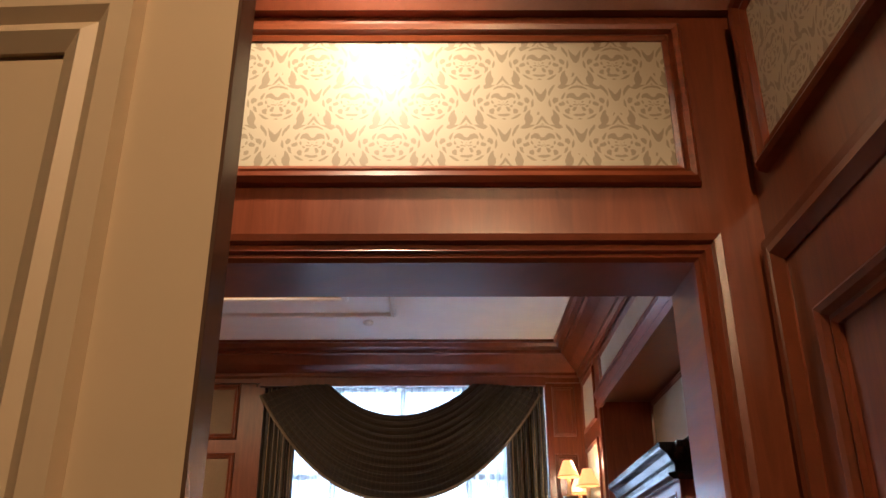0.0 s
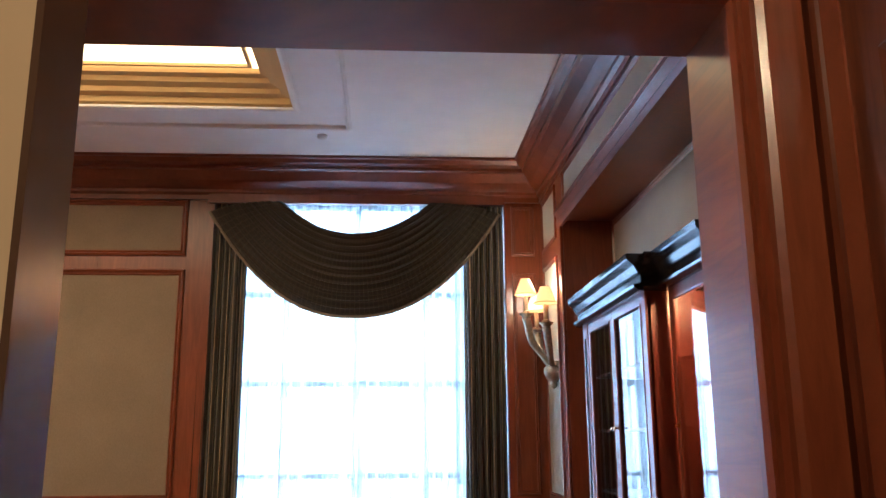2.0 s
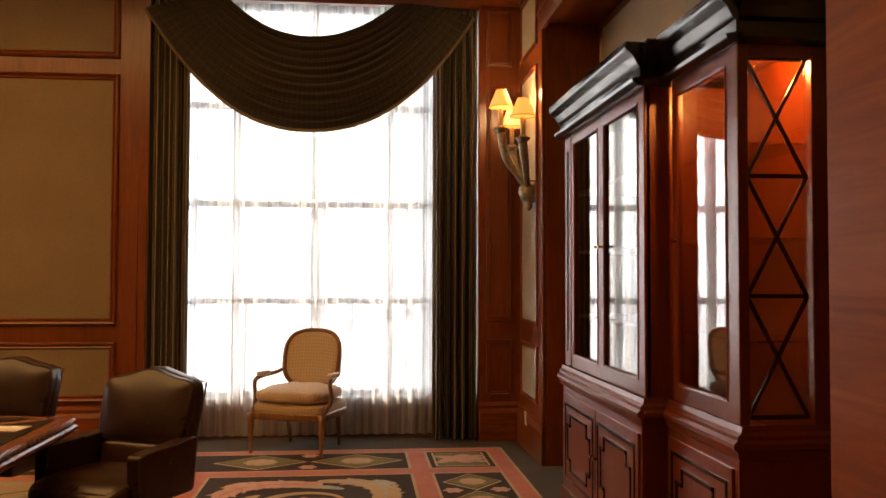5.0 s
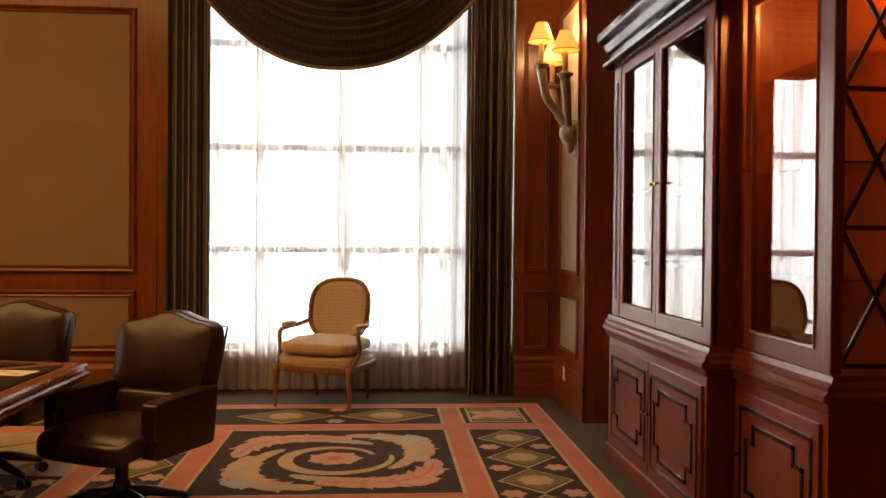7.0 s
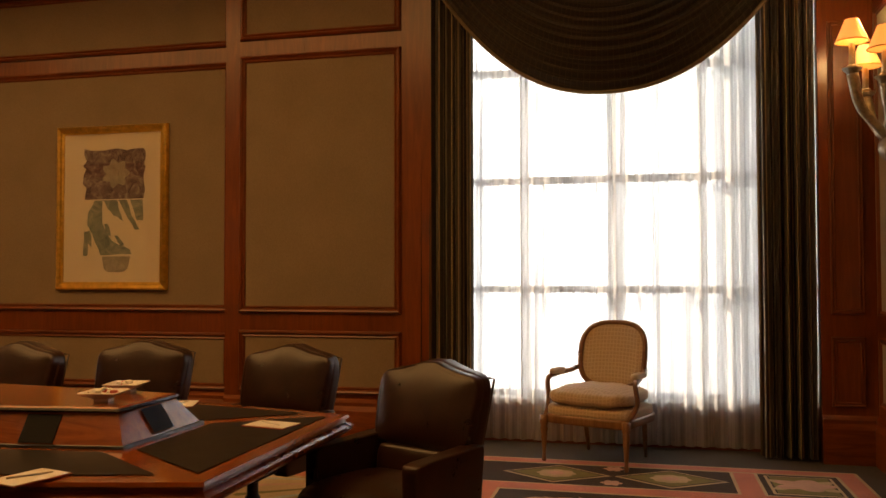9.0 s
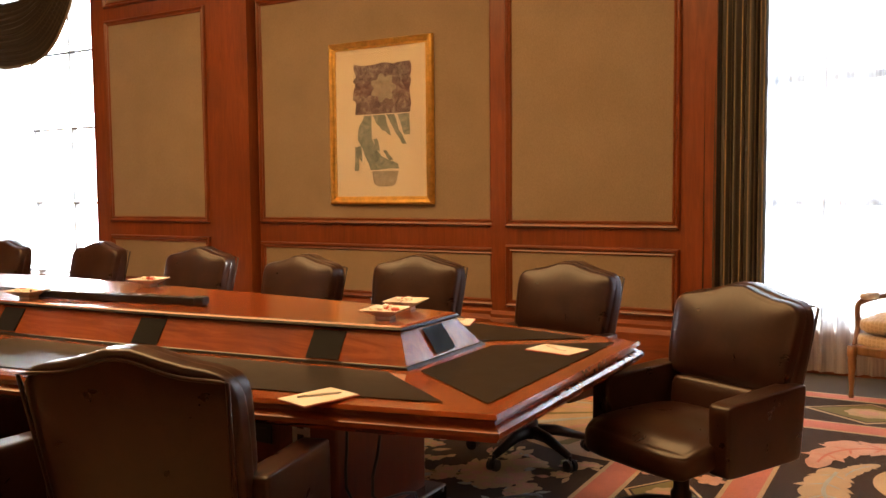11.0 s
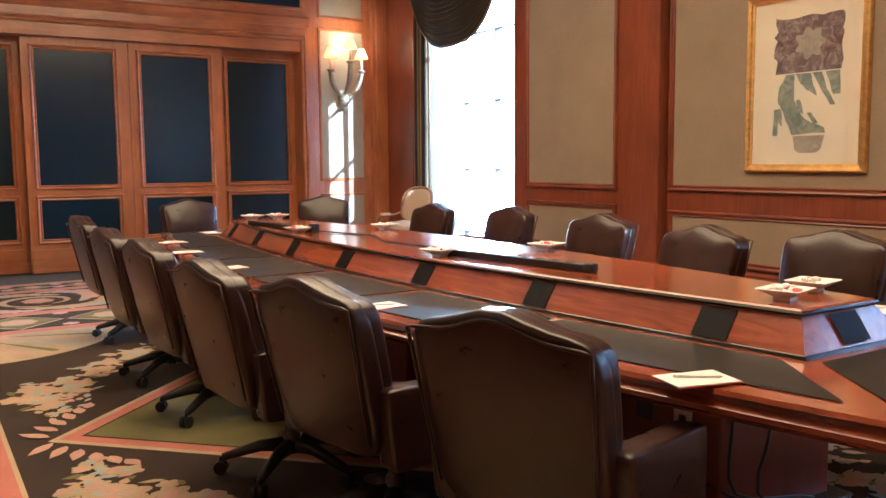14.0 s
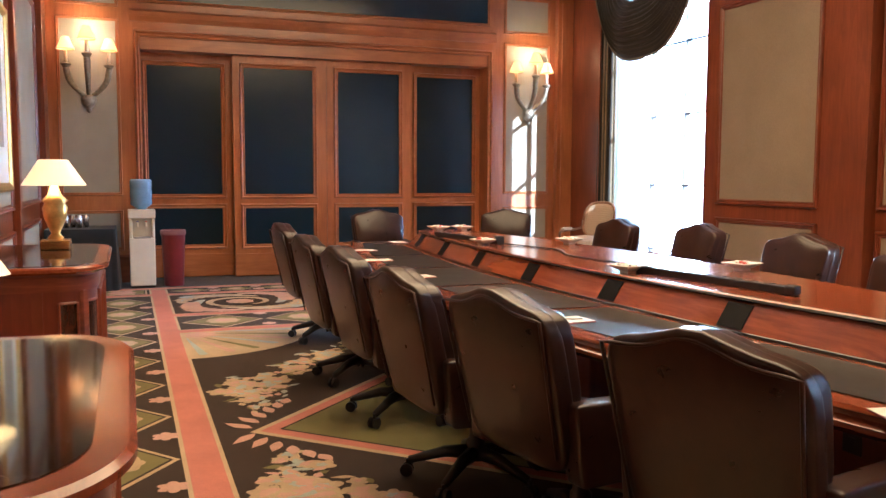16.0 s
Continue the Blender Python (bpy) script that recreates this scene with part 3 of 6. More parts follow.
V_ = face_e(2.12)
wall_panel(ves, V_, -1.78, 0.2, 2.75, 3.14, DAMASK, MOULD, WOOD_M)
wall_panel(ves, V_, -1.81, -0.35, 0.45, 2.445, WOOD, [(0, 0.0), (0, 0.01), (0.03, 0.03), (0.05, 0.028), (0.07, 0.03), (0.08, 0.0)], WOOD_M)
part("panel_moulding", rect_moulding(V_, -1.61, -0.52, 0.62, 2.22, [(o, h + 0.005) for o, h in MOULD]), WOOD_M, ves)
part("crown", run([(0, 3.23), (0.03, 3.23), (0.06, 3.30), (0.10, 3.38), (0.10, 3.50), (0, 3.50)], (-0.6, 1.92), (2.12, 1.92), (0, -1)), WOOD_M, ves)
CASE = [(0, 0.0), (0, 0.02), (0.008, 0.034), (0.02, 0.026), (0.024, 0.04), (0.042, 0.034), (0.046, 0.05), (0.062, 0.055), (0.07, 0.0)]
door_1 = thing("door_1", "dark cherry door casing around the open double doorway", "doorway", kind="structure")
part("casing", rect_moulding(D_, 0.36, 1.93, -0.3, 2.475, CASE), WOOD_M, door_1)
part("casing", rect_moulding(face_s(2.17), -2.01, -0.30, -0.3, 2.56, CASE), WOOD_M, door_1)
part("jamb", boxes((1.945, 1.955, 1.921, 2.169, 0, 2.50), (0.36, 0.37, 1.921, 2.169, 0, 2.50), (0.37, 1.945, 1.921, 2.169, 2.49, 2.50)), WOOD_H, door_1)

# the pale door leaf that stands open inside the vestibule
leaf = thing("door_leaf", "cream painted panelled door leaf standing open", "door")
leaf.matrix_world = pose(1.09, 0.80, 0, 0, 0, 177)
part("slab", boxes((0, 0.92, -0.024, 0.024, 0.01, 2.7)), CREAM, leaf)
part("edge_strip", boxes((-0.004, 0.0, -0.024, 0.024, 0.01, 2.7)), plain("dark_door_edge", (0.10, 0.06, 0.04), 0.25), leaf, "dark glossy door edge")
LF = Matrix(((-1, 0, 0, 0), (0, 0, 1, 0.024), (0, 1, 0, 0), (0, 0, 0, 1)))
for v0, v1 in ((0.25, 0.95), (1.15, 2.25)):
    part("panel_moulding", rect_moulding(LF, -0.72, -0.185, v0, v1, [(0, 0.0), (0, 0.006), (0.02, 0.02), (0.035, 0.012), (0.05, 0.024), (0.075, 0.022), (0.08, 0.0)]), CREAM, leaf)


# ---- windows and what hangs in them ----
def cloth_sheet(x0, x1, z0, z1, y, depth, folds, nx, nz, seed, hem=0.0, gather=1.0):
    """A hanging cloth with soft folds, with UVs across it."""
    rng = random.Random(seed)
    ph = [rng.uniform(0, 6.28) for _ in range(6)]
    bm = bmesh.new()
    uvl = bm.loops.layers.uv.new("UVMap")
    grid = []
    for j in range(nz + 1):
        t = j / nz
        z = z0 + (z1 - z0) * t
        row = []
        for i in range(nx + 1):
            s = i / nx
            a = 2 * math.pi * folds * s
            w = math.sin(a + ph[0] + 0.5 * math.sin(2.1 * a / folds * 3 + ph[1])) + 0.35 * math.sin(2.3 * a + ph[2]) + 0.15 * math.sin(0.37 * a + ph[3] + t * 1.2)
            amp = depth * (0.6 + 0.4 * (1 - t)) * gather
            x = x0 + (x1 - x0) * s + 0.25 * depth * math.sin(a + ph[4])
            row.append(bm.verts.new((x, y + amp * w, z + hem * math.sin(a + ph[5]))))
        grid.append(row)
    for j in range(nz):
        for i in range(nx):
            f = bm.faces.new((grid[j][i], grid[j][i + 1], grid[j + 1][i + 1], grid[j + 1][i]))
            for lp, (p, q) in zip(f.loops, ((i, j), (i + 1, j), (i + 1, j + 1), (i, j + 1))):
                lp[uvl].uv = (p / nx, q / nz)
    return bm


def swag_cloth(x0, x1, zt, zm_top, zm_bot, y, open0, open1, power=2.0):
    """A draped swag: fan of folds between two high corners, open above its upper edge."""
    nx, nf = 64, 110
    bm = bmesh.new()
    uvl = bm.loops.layers.uv.new("UVMap")
    grid = []
    for j in range(nf + 1):
        f = j / nf
        row = []
        for i in range(nx + 1):
            s = 2 * i / nx - 1
            e0, e1 = open0 + (x0 - open0) * f ** 0.8, open1 + (x1 - open1) * f ** 0.8
            x = (e0 + e1) / 2 + s * (e1 - e0) / 2
            sag = 1 - abs(s) ** (power + 0.25 * f)
            drop = (zt - zm_top) + (zm_top - zm_bot) * f
            edge = 0.12 * f * f
            z = zt - edge - (drop - edge) * sag
            fold = (math.sin(f * 2 * math.pi * 11 + 0.6 * math.sin(3 * s)) + 0.4 * math.sin(f * 2 * math.pi * 23 + 2 * s)) * 0.022 * (0.25 + 0.75 * sag)
            bulge = 0.16 * math.sin(math.pi * min(1, f * 0.9 + 0.1)) * sag
            row.append(bm.verts.new((x, y - bulge - fold - 0.03, z + 0.3 * fold)))
        grid.append(row)
    for j in range(nf):
        for i in range(nx):
            fc = bm.faces.new((grid[j][i], grid[j][i + 1], grid[j + 1][i + 1], grid[j + 1][i]))
            for lp, (p, q) in zip(fc.loops, ((i, j), (i + 1, j), (i + 1, j + 1), (i, j + 1))):
                lp[uvl].uv = (p / nx, q / nf)
    edge = [v.co.copy() for v in grid[-1]]
    return bm, edge


for n, (x0, x1) in enumerate(WIN):
    w = thing("window_%d" % (n + 1), "tall metal-framed window divided by slim bars", "window", kind="structure")
    BAR = 0.035 if n == 0 else 0.014
    xs = (x0 + 0.06, x0 + 0.75, x0 + 1.5, x0 + 2.2, x1 - 0.06)
    xs = (x0 + 0.04, 0.165, 0.90, 1.635, x1 - 0.04) if n == 0 else xs
    for x in xs:
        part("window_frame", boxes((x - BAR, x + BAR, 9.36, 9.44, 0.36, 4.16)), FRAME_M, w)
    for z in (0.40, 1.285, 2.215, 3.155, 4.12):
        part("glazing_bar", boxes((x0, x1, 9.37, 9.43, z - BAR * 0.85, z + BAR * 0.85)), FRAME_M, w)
    for a, b in zip(xs, xs[1:]):
        p = part("pane", boxes((a + BAR, b - BAR, 9.398, 9.402, 0.36, 4.15)), GLASS, w)
        p.visible_shadow = False
    sh = thing("sheer_curtain", "white voile sheer curtain drawn across the window", "curtain", "sheer curtains")
    part("voile", cloth_sheet(x0 + 0.05, x1 - 0.05 - 1.65 * n, 0.03, 4.13, 9.24, 0.022, 26, 420, 14, 5 + n), SHEER, sh, smooth=True)
    for k, (a, b) in enumerate(((x0 - 0.10, x0 + 0.34), (x1 - 0.42, x1 - 0.02))[: 2 - n]):
        d = thing("drape", "heavy olive and brown striped side drape hanging to the floor", "curtain", "side drapes")
        part("cloth", cloth_sheet(a, b, 0.02, 4.10, 9.03, 0.055, 5, 120, 10, 20 + 2 * n + k), DRAPE, d, smooth=True)
        part("heading", cloth_sheet(a, b, 4.04, 4.13, 9.02, 0.05, 5, 80, 2, 20 + 2 * n + k), SWAG, d, "gathered heading tape", True)
        part("leading_edge", tube([((b if k == 0 else a), 9.03, 0.03), ((b if k == 0 else a), 9.03, 2.0), ((b if k == 0 else a), 9.03, 4.09)], 0.012, 6), FRINGE, d, "corded leading edge", True)
    s = thing("swag_valance", "dark checked swag valance draped between the drapes", "valance", "swags")
    c0, c1 = (0.14, 1.67) if n == 0 else (-9.45, -8.15)
    bm, edge = swag_cloth(x0 - 0.03, x1 - 0.06, 4.05, 3.70, 2.85 + 0.10 * n, 8.93, c0, c1, 2.0 + 0.9 * n)
    part("cloth", bm, SWAG, s, smooth=True)
    part("fringe", tube(edge, 0.016, 6), FRINGE, s, "braided bullion fringe", True)
    part("pelmet_board", boxes((x0 - 0.05, x1, 8.93, 9.0, 4.04, 4.15)), WOOD_M, s)

# bright distance beyond the windows, a glowing backdrop that also lights the room
m, nt, b = mat_base("backdrop_glow")
nt.nodes.remove(b)
em = nt.nodes.new("ShaderNodeEmission")
sp = nt.nodes.new("ShaderNodeSeparateXYZ")
nt.links.new(coords(nt), sp.inputs[0])
mr = nt.nodes.new("ShaderNodeMapRange")
mr.inputs["From Min"].default_value, mr.inputs["From Max"].default_value = -3.0, 12.0
nt.links.new(sp.outputs[2], mr.inputs[0])
# lower part made brighter to throw extra light up at the ceiling
haze = ramp(nt, mr.outputs[0], [(0.0, (0.42, 0.44, 0.47)), (0.20, (0.52, 0.58, 0.68)), (0.36, (0.74, 0.87, 1.0)), (1.0, (0.80, 0.91, 1.0))])
# added glow, rising westward to brighten the far window and west wall
mx = nt.nodes.new("ShaderNodeMapRange")
mx.inputs["From Min"].default_value, mx.inputs["From Max"].default_value = 4.0, -30.0
mx.inputs["To Min"].default_value, mx.inputs["To Max"].default_value = 2.5, 20.0
nt.links.new(sp.outputs[0], mx.inputs[0])
nt.links.new(haze, em.inputs[0])
nt.links.new(mx.outputs[0], em.inputs[1])
nt.links.new(em.outputs[0], nt.nodes["Material Output"].inputs[0])
BACKDROP = m
bm = boxes((-120, 60, 30, 30.1, -6, 13.5))
tagged(new("backdrop", mesh_of(bm, "backdrop", BACKDROP)), "glowing backdrop of hazy daylight, made brighter to the west", "backdrop", "", "structure")
# unseen ground, kept pale to reflect daylight up into the room
tagged(new("ground", mesh_of(boxes((-60, 60, 9.6, 60, -4.2, -4.0)), "ground", plain("pale_bounce_ground", (0.55, 0.54, 0.52), 0.8))), "unseen pale ground below the windows that bounces daylight up", "ground", "", "structure")

# an office block across the street
block = thing("office_building", "pale office block with rows of dark windows", "building")
part("wall", boxes((3.2, 14.0, 26.0, 29.0, -4, 9.5)), plain("pale_concrete", (0.55, 0.56, 0.58), 0.8), block)
part("roof", boxes((3.0, 14.2, 25.8, 29.2, 9.5, 9.8)), plain("roof_edge", (0.4, 0.4, 0.42), 0.8), block)
for i in range(7):
    for j in range(6):
        x, z = 3.9 + 1.45 * i, -1.6 + 1.85 * j
        w_ = part("window", boxes((x, x + 0.9, 25.93, 26.0, z, z + 1.15)), plain("block_window", (0.10, 0.13, 0.18), 0.2) if i + j == 0 else bpy.data.materials["block_window"], block)

# ---- conference table ----
TC, TL = -3.705, 3.52      # middle and half length along the room
TYC = 5.275


def half_width(x, end, mid, length, power=1.75):
    u = min(1.0, abs(x - TC) / length)
    return end + (mid - end) * (1 - u ** power)


def outline(end, mid, length, n=28, power=1.75):
    xs = [TC - length + 2 * length * k / n for k in range(n + 1)]
    return [(x, TYC - half_width(x, end, mid, length, power)) for x in xs] + [(x, TYC + half_width(x, end, mid, length, power)) for x in xs[::-1]]


def lofted(rows, bm=None, cap=True):
    """Stacks of outlines: rows of (points, z)."""
    bm = bm or bmesh.new()
    rings = [[bm.verts.new((x, y, z)) for x, y in pts] for pts, z in rows]
    k = len(rings[0])
    for a, b in zip(rings, rings[1:]):
        for i in range(k):
            bm.faces.new((a[i], a[(i + 1) % k], b[(i + 1) % k], b[i]))
    if cap:
        bm.faces.new(rings[0][::-1])
        bm.faces.new(rings[-1])
    return bm


table = thing("conference_table", "long boat-shaped cherry conference table with black leather inlays", "table")
E0, M0 = 0.695, 1.18
rows = [(outline(E0 - 0.08, M0 - 0.08, TL - 0.08), 0.655), (outline(E0 - 0.02, M0 - 0.02, TL - 0.02), 0.665), (outline(E0, M0, TL), 0.685), (outline(E0, M0, TL), 0.70), (outline(E0 - 0.025, M0 - 0.025, TL - 0.025), 0.715),
        (outline(E0 - 0.03, M0 - 0.03, TL - 0.03), 0.725), (outline(E0 - 0.012, M0 - 0.012, TL - 0.012), 0.735), (outline(E0 - 0.02, M0 - 0.02, TL - 0.02), 0.748), (outline(E0 - 0.06, M0 - 0.06, TL - 0.06), 0.75)]
part("tabletop", lofted(rows), WOOD_T, table)
RE, RM, RL = 0.295, 0.52, 2.953
part("riser", lofted([(outline(RE, RM, RL), 0.752), (outline(RE - 0.09, RM - 0.09, RL - 0.085), 0.875)]), WOOD_T, table, "raised sloping centre console of glossy cherry")
part("riser_top", lofted([(outline(RE - 0.086, RM - 0.086, RL - 0.081), 0.876), (outline(RE - 0.081, RM - 0.081, RL - 0.076), 0.885), (outline(RE - 0.091, RM - 0.091, RL - 0.086), 0.893)]), WOOD_T, table)
part("riser_edge", lofted([(outline(RE - 0.080, RM - 0.080, RL - 0.075), 0.872), (outline(RE - 0.074, RM - 0.074, RL - 0.069), 0.880), (outline(RE - 0.080, RM - 0.080, RL - 0.075), 0.888)], cap=False), EBONY, table)
part("riser_base_line", lofted([(outline(RE + 0.008, RM + 0.008, RL + 0.008), 0.751), (outline(RE + 0.004, RM + 0.004, RL + 0.004), 0.762), (outline(RE - 0.004, RM - 0.004, RL - 0.004), 0.764)], cap=False), EBONY, table)
# leather inlays between the riser and the edge
SEATS = 6
for side in (-1, 1):
    for k in range(SEATS):
        a, b_ = TC - RL + 0.02 + (2 * RL - 0.04) * k / SEATS + 0.03, TC - RL + 0.02 + (2 * RL - 0.04) * (k + 1) / SEATS - 0.03
        bm = bmesh.new()
        xs = [a + (b_ - a) * i / 5 for i in range(6)]
        low = [bm.verts.new((x, TYC + side * (half_width(x, RE, RM, RL) + 0.05), 0.7535)) for x in xs]
        far = xs[:]
        if k == 0:
            far = [a - 0.40 + (b_ - a + 0.40) * i / 5 for i in range(6)]
        if k == SEATS - 1:
            far = [a + (b_ - a + 0.40) * i / 5 for i in range(6)]
        up = [bm.verts.new((x, TYC + side * (half_width(x, E0, M0, TL) - 0.11), 0.7535)) for x in far]
        for i in range(5):
            bm.faces.new((low[i], low[i + 1], up[i + 1], up[i]))
        part("leather_inlay", bm, LEATHER_B, table)
for sgn in (-1, 1):
    bm = bmesh.new()
    xi, xo = TC + sgn * (RL + 0.05), TC + sgn * (TL - 0.093)
    bm.faces.new([bm.verts.new(p) for p in ((xi, TYC - RE + 0.01, 0.7535), (xo, TYC - E0 + 0.11, 0.7535), (xo, TYC + E0 - 0.11, 0.7535), (xi, TYC + RE - 0.01, 0.7535))])
    part("leather_inlay", bm, LEATHER_B, table)
# connection hatches on the sloping riser faces
DARK_HATCH = plain("black_hatch", (0.005, 0.005, 0.006), 0.5)
DARK_HATCH.node_tree.nodes["Principled BSDF"].inputs["Specular IOR Level"].default_value = 0.12


def hatch(x, side):
    d = 0.02
    y0, y1 = half_width(x, RE, RM, RL), half_width(x, RE - 0.09, RM - 0.09, RL - 0.085)
    slope = (half_width(x + d, RE, RM, RL) - half_width(x - d, RE, RM, RL)) / (2 * d)
    bm = bmesh.new()
    vs = []
    for du, t in ((-0.07, 0.12), (0.07, 0.12), (0.056, 0.90), (-0.084, 0.90)):
        y = y0 + (y1 - y0) * t + slope * du
        vs.append((x + du, TYC + side * y, 0.752 + 0.123 * t))
    nrm = Vector((0, side * 0.85, 0.52))
    lo = [bm.verts.new(Vector(v) - nrm * 0.004) for v in vs]
    hi = [bm.verts.new(Vector(v) + nrm * 0.004) for v in vs]
    bm.faces.new(hi)
    for i in range(4):
        bm.faces.new((lo[i], lo[(i + 1) % 4], hi[(i + 1) % 4], hi[i]))
    part("hatch", bm, DARK_HATCH, table)


for k in range(7):
    for side in (-1, 1):
        hatch(-1.11 - 0.865 * k, side)
for sgn in (-1, 1):
    bm = bmesh.new()
    xa, xb = TC + sgn * (RL - 0.012), TC + sgn * (RL - 0.075)
    vs = [(xa, TYC - 0.075, 0.770), (xa, TYC + 0.075, 0.770), (xb, TYC + 0.075, 0.862), (xb, TYC - 0.075, 0.862)]
    hi = [bm.verts.new(Vector(v) + Vector((sgn * 0.006, 0, 0.005))) for v in vs]
    bm.faces.new(hi)
    part("hatch", bm, DARK_HATCH, table)
for x in (TC - 2.4, TC, TC + 2.2):
    part("pedestal", boxes((x - 0.45, x + 0.45, TYC - 0.32, TYC + 0.32, 0.08, 0.66), bev=0.01), WOOD_C, table)
    for dx, pm in ((0.05, BLACK), (0.24, PAPER)):
        sp_ = part("socket_plate", boxes((x + dx, x + dx + 0.085, TYC - 0.326, TYC - 0.3195, 0.40, 0.53), bev=0.003), pm, table)
        for z in (0.435, 0.485):
            part("socket", boxes((x + dx + 0.028, x + dx + 0.058, TYC - 0.329, TYC - 0.3255, z, z + 0.026)), BLACK, sp_)
    part("plinth", boxes((x - 0.52, x + 0.52, TYC - 0.39, TYC + 0.39, 0.0, 0.09), bev=0.01), EBONY, table)


# ---- leather swivel chairs ----
def swivel_chair():
    """Faces +y; the base stands at the origin."""
    ch = thing("swivel_chair", "brown leather conference chair with a camel-back on a black five-star base", "chair", "conference chairs")
    lean = 0.22

    def camel(u):
        return 0.052 * math.exp(-(u * 1.9) ** 2) + 0.004 * math.cos(u * 7)

    def back(u, v, w, x, y, z):
        if w > 0:
            z += camel(u) * w ** 2
        x *= 0.90 + 0.10 * (w + 1) / 2
        y2 = y * (1.0 - 0.12 * max(0, w)) + (0.03 * (1 - u * u) * (1 - w * w) if v > 0 else -0.012 * (1 - u * u))
        return x, y2 - lean * (z + 0.25), z

    b1 = rbox(0.284, 0.045, 0.280, 7, 12, back)
    bmesh.ops.translate(b1, verts=b1.verts[:], vec=(0, -0.250, 0.661))
    part("backrest", b1, LEATHER, ch, smooth=True)

    def front(u, v, w, x, y, z):
        if w > 0:
            z += camel(u) * w ** 2
        x *= 0.93 + 0.07 * (w + 1) / 2
        crease = 0.006 * math.exp(-((u + 0.1 - 0.4 * w) * 6) ** 2) + 0.004 * math.exp(-((u - 0.2 + 0.5 * w) * 7) ** 2)
        return x, y * (1.0 - 0.12 * max(0, w)) + (0.028 * (1 - u * u) * (1 - w * w) - crease * (1 - w * w) if v > 0 else 0) - lean * (z + 0.345), z

    b2 = rbox(0.277, 0.050, 0.170, 7, 12, front)
    bmesh.ops.translate(b2, verts=b2.verts[:], vec=(0, -0.212, 0.765))
    part("back_cushion", b2, LEATHER, ch, smooth=True)
    pts = [Vector((0.270 * u, -0.235 - 0.060 - lean * (0.25 + 0.251 + camel(u)), 0.661 + 0.252 + camel(u))) for u in [k / 12 - 1 for k in range(25)]]
    lowz = -0.20
    pts = [Vector((-0.240, -0.297 - lean * (0.25 + lowz), 0.645 + lowz))] + pts + [Vector((0.240, -0.297 - lean * (0.25 + lowz), 0.645 + lowz))]
    part("piping", tube(pts, 0.0055, 6), LEATHER, ch, smooth=True)

    def lower(u, v, w, x, y, z):
        return x * (0.94 + 0.06 * w), y - lean * z, z

    b3 = rbox(0.222, 0.055, 0.115, 7, 6, lower)
    bmesh.ops.translate(b3, verts=b3.verts[:], vec=(0, -0.222, 0.485))
    part("lumbar_pad", b3, LEATHER, ch, smooth=True)

    def seat(u, v, w, x, y, z):
        return x, y, z + (0.022 * (1 - u * u) * (1 - v * v) if w > 0 else 0) - (0.03 * max(0, v) ** 3)

    b4 = rbox(0.26, 0.27, 0.062, 5, 8, seat)
    bmesh.ops.translate(b4, verts=b4.verts[:], vec=(0, 0.03, 0.425))
    part("seat", b4, LEATHER, ch, smooth=True)
    for s in (-1, 1):
        def arm(u, v, w, x, y, z):
            y -= 0.03 * (w + 1) * 0.5 * (1 - v) * 0.5
            z += -0.012 * v if w > 0 else 0
            return x, y, z
        b5 = rbox(0.042, 0.205, 0.138, 16, 8, arm)
        bmesh.ops.translate(b5, verts=b5.verts[:], vec=(s * 0.266, -0.055, 0.492))
        part("armrest", b5, LEATHER, ch, smooth=True)
    part("column", lathe([(0.055, 0.345), (0.055, 0.33), (0.032, 0.32), (0.032, 0.20), (0.042, 0.19), (0.042, 0.12), (0.05, 0.10)], 14), BLACK, ch, smooth=True)
    part("mechanism", boxes((-0.10, 0.10, -0.12, 0.12, 0.335, 0.372), bev=0.01), BLACK, ch)
    part("lever", tube([(0.06, 0.02, 0.345), (0.20, 0.03, 0.34), (0.28, 0.03, 0.335)], [0.006, 0.006, 0.012], 6), BLACK, ch)
    for k in range(5):
        a = math.radians(72 * k + 20)
        c, s_ = math.cos(a), math.sin(a)
        lg = tube([(0.03 * c, 0.03 * s_, 0.13), (0.14 * c, 0.14 * s_, 0.125), (0.31 * c, 0.31 * s_, 0.075)], [0.036, 0.028, 0.018], 8)
        leg = part("leg", lg, BLACK, ch, smooth=True)
        bm = bmesh.new()
        for off in (-0.016, 0.016):
            t = Vector((-s_, c, 0)) * off
            tube([Vector((0.32 * c, 0.32 * s_, 0.03)) + t - Vector((-s_, c, 0)) * 0.009, Vector((0.32 * c, 0.32 * s_, 0.03)) + t + Vector((-s_, c, 0)) * 0.009], 0.03, 12, bm)
        tube([(0.32 * c, 0.32 * s_, 0.03), (0.32 * c, 0.32 * s_, 0.08)], 0.008, 6, bm)
        part("caster", bm, BLACK, leg)
    for ob in ch.children:
        if not ob.name.startswith(("leg", "column", "mechanism", "lever")):
            ob.data.transform(Matrix.Diagonal((1.11, 1.06, 1.0, 1.0)))
    return ch


chair0 = swivel_chair()
near = [(-1.03, 4.28, 17), (-1.88, 4.12, 10), (-2.62, 4.00, 4), (-3.75, 4.02, 3), (-4.72, 4.02, 2), (-6.18, 4.11, 1)]
far = [(-0.93, 6.44, 168), (-1.88, 6.54, 181), (-2.60, 6.26, 175), (-3.77, 6.55, 180), (-5.10, 6.70, 176), (-6.03, 6.49, 180)]
ends = [(-8.40, 5.30, -88), (-8.15, 6.67, -115), (0.03, 5.76, 154)]
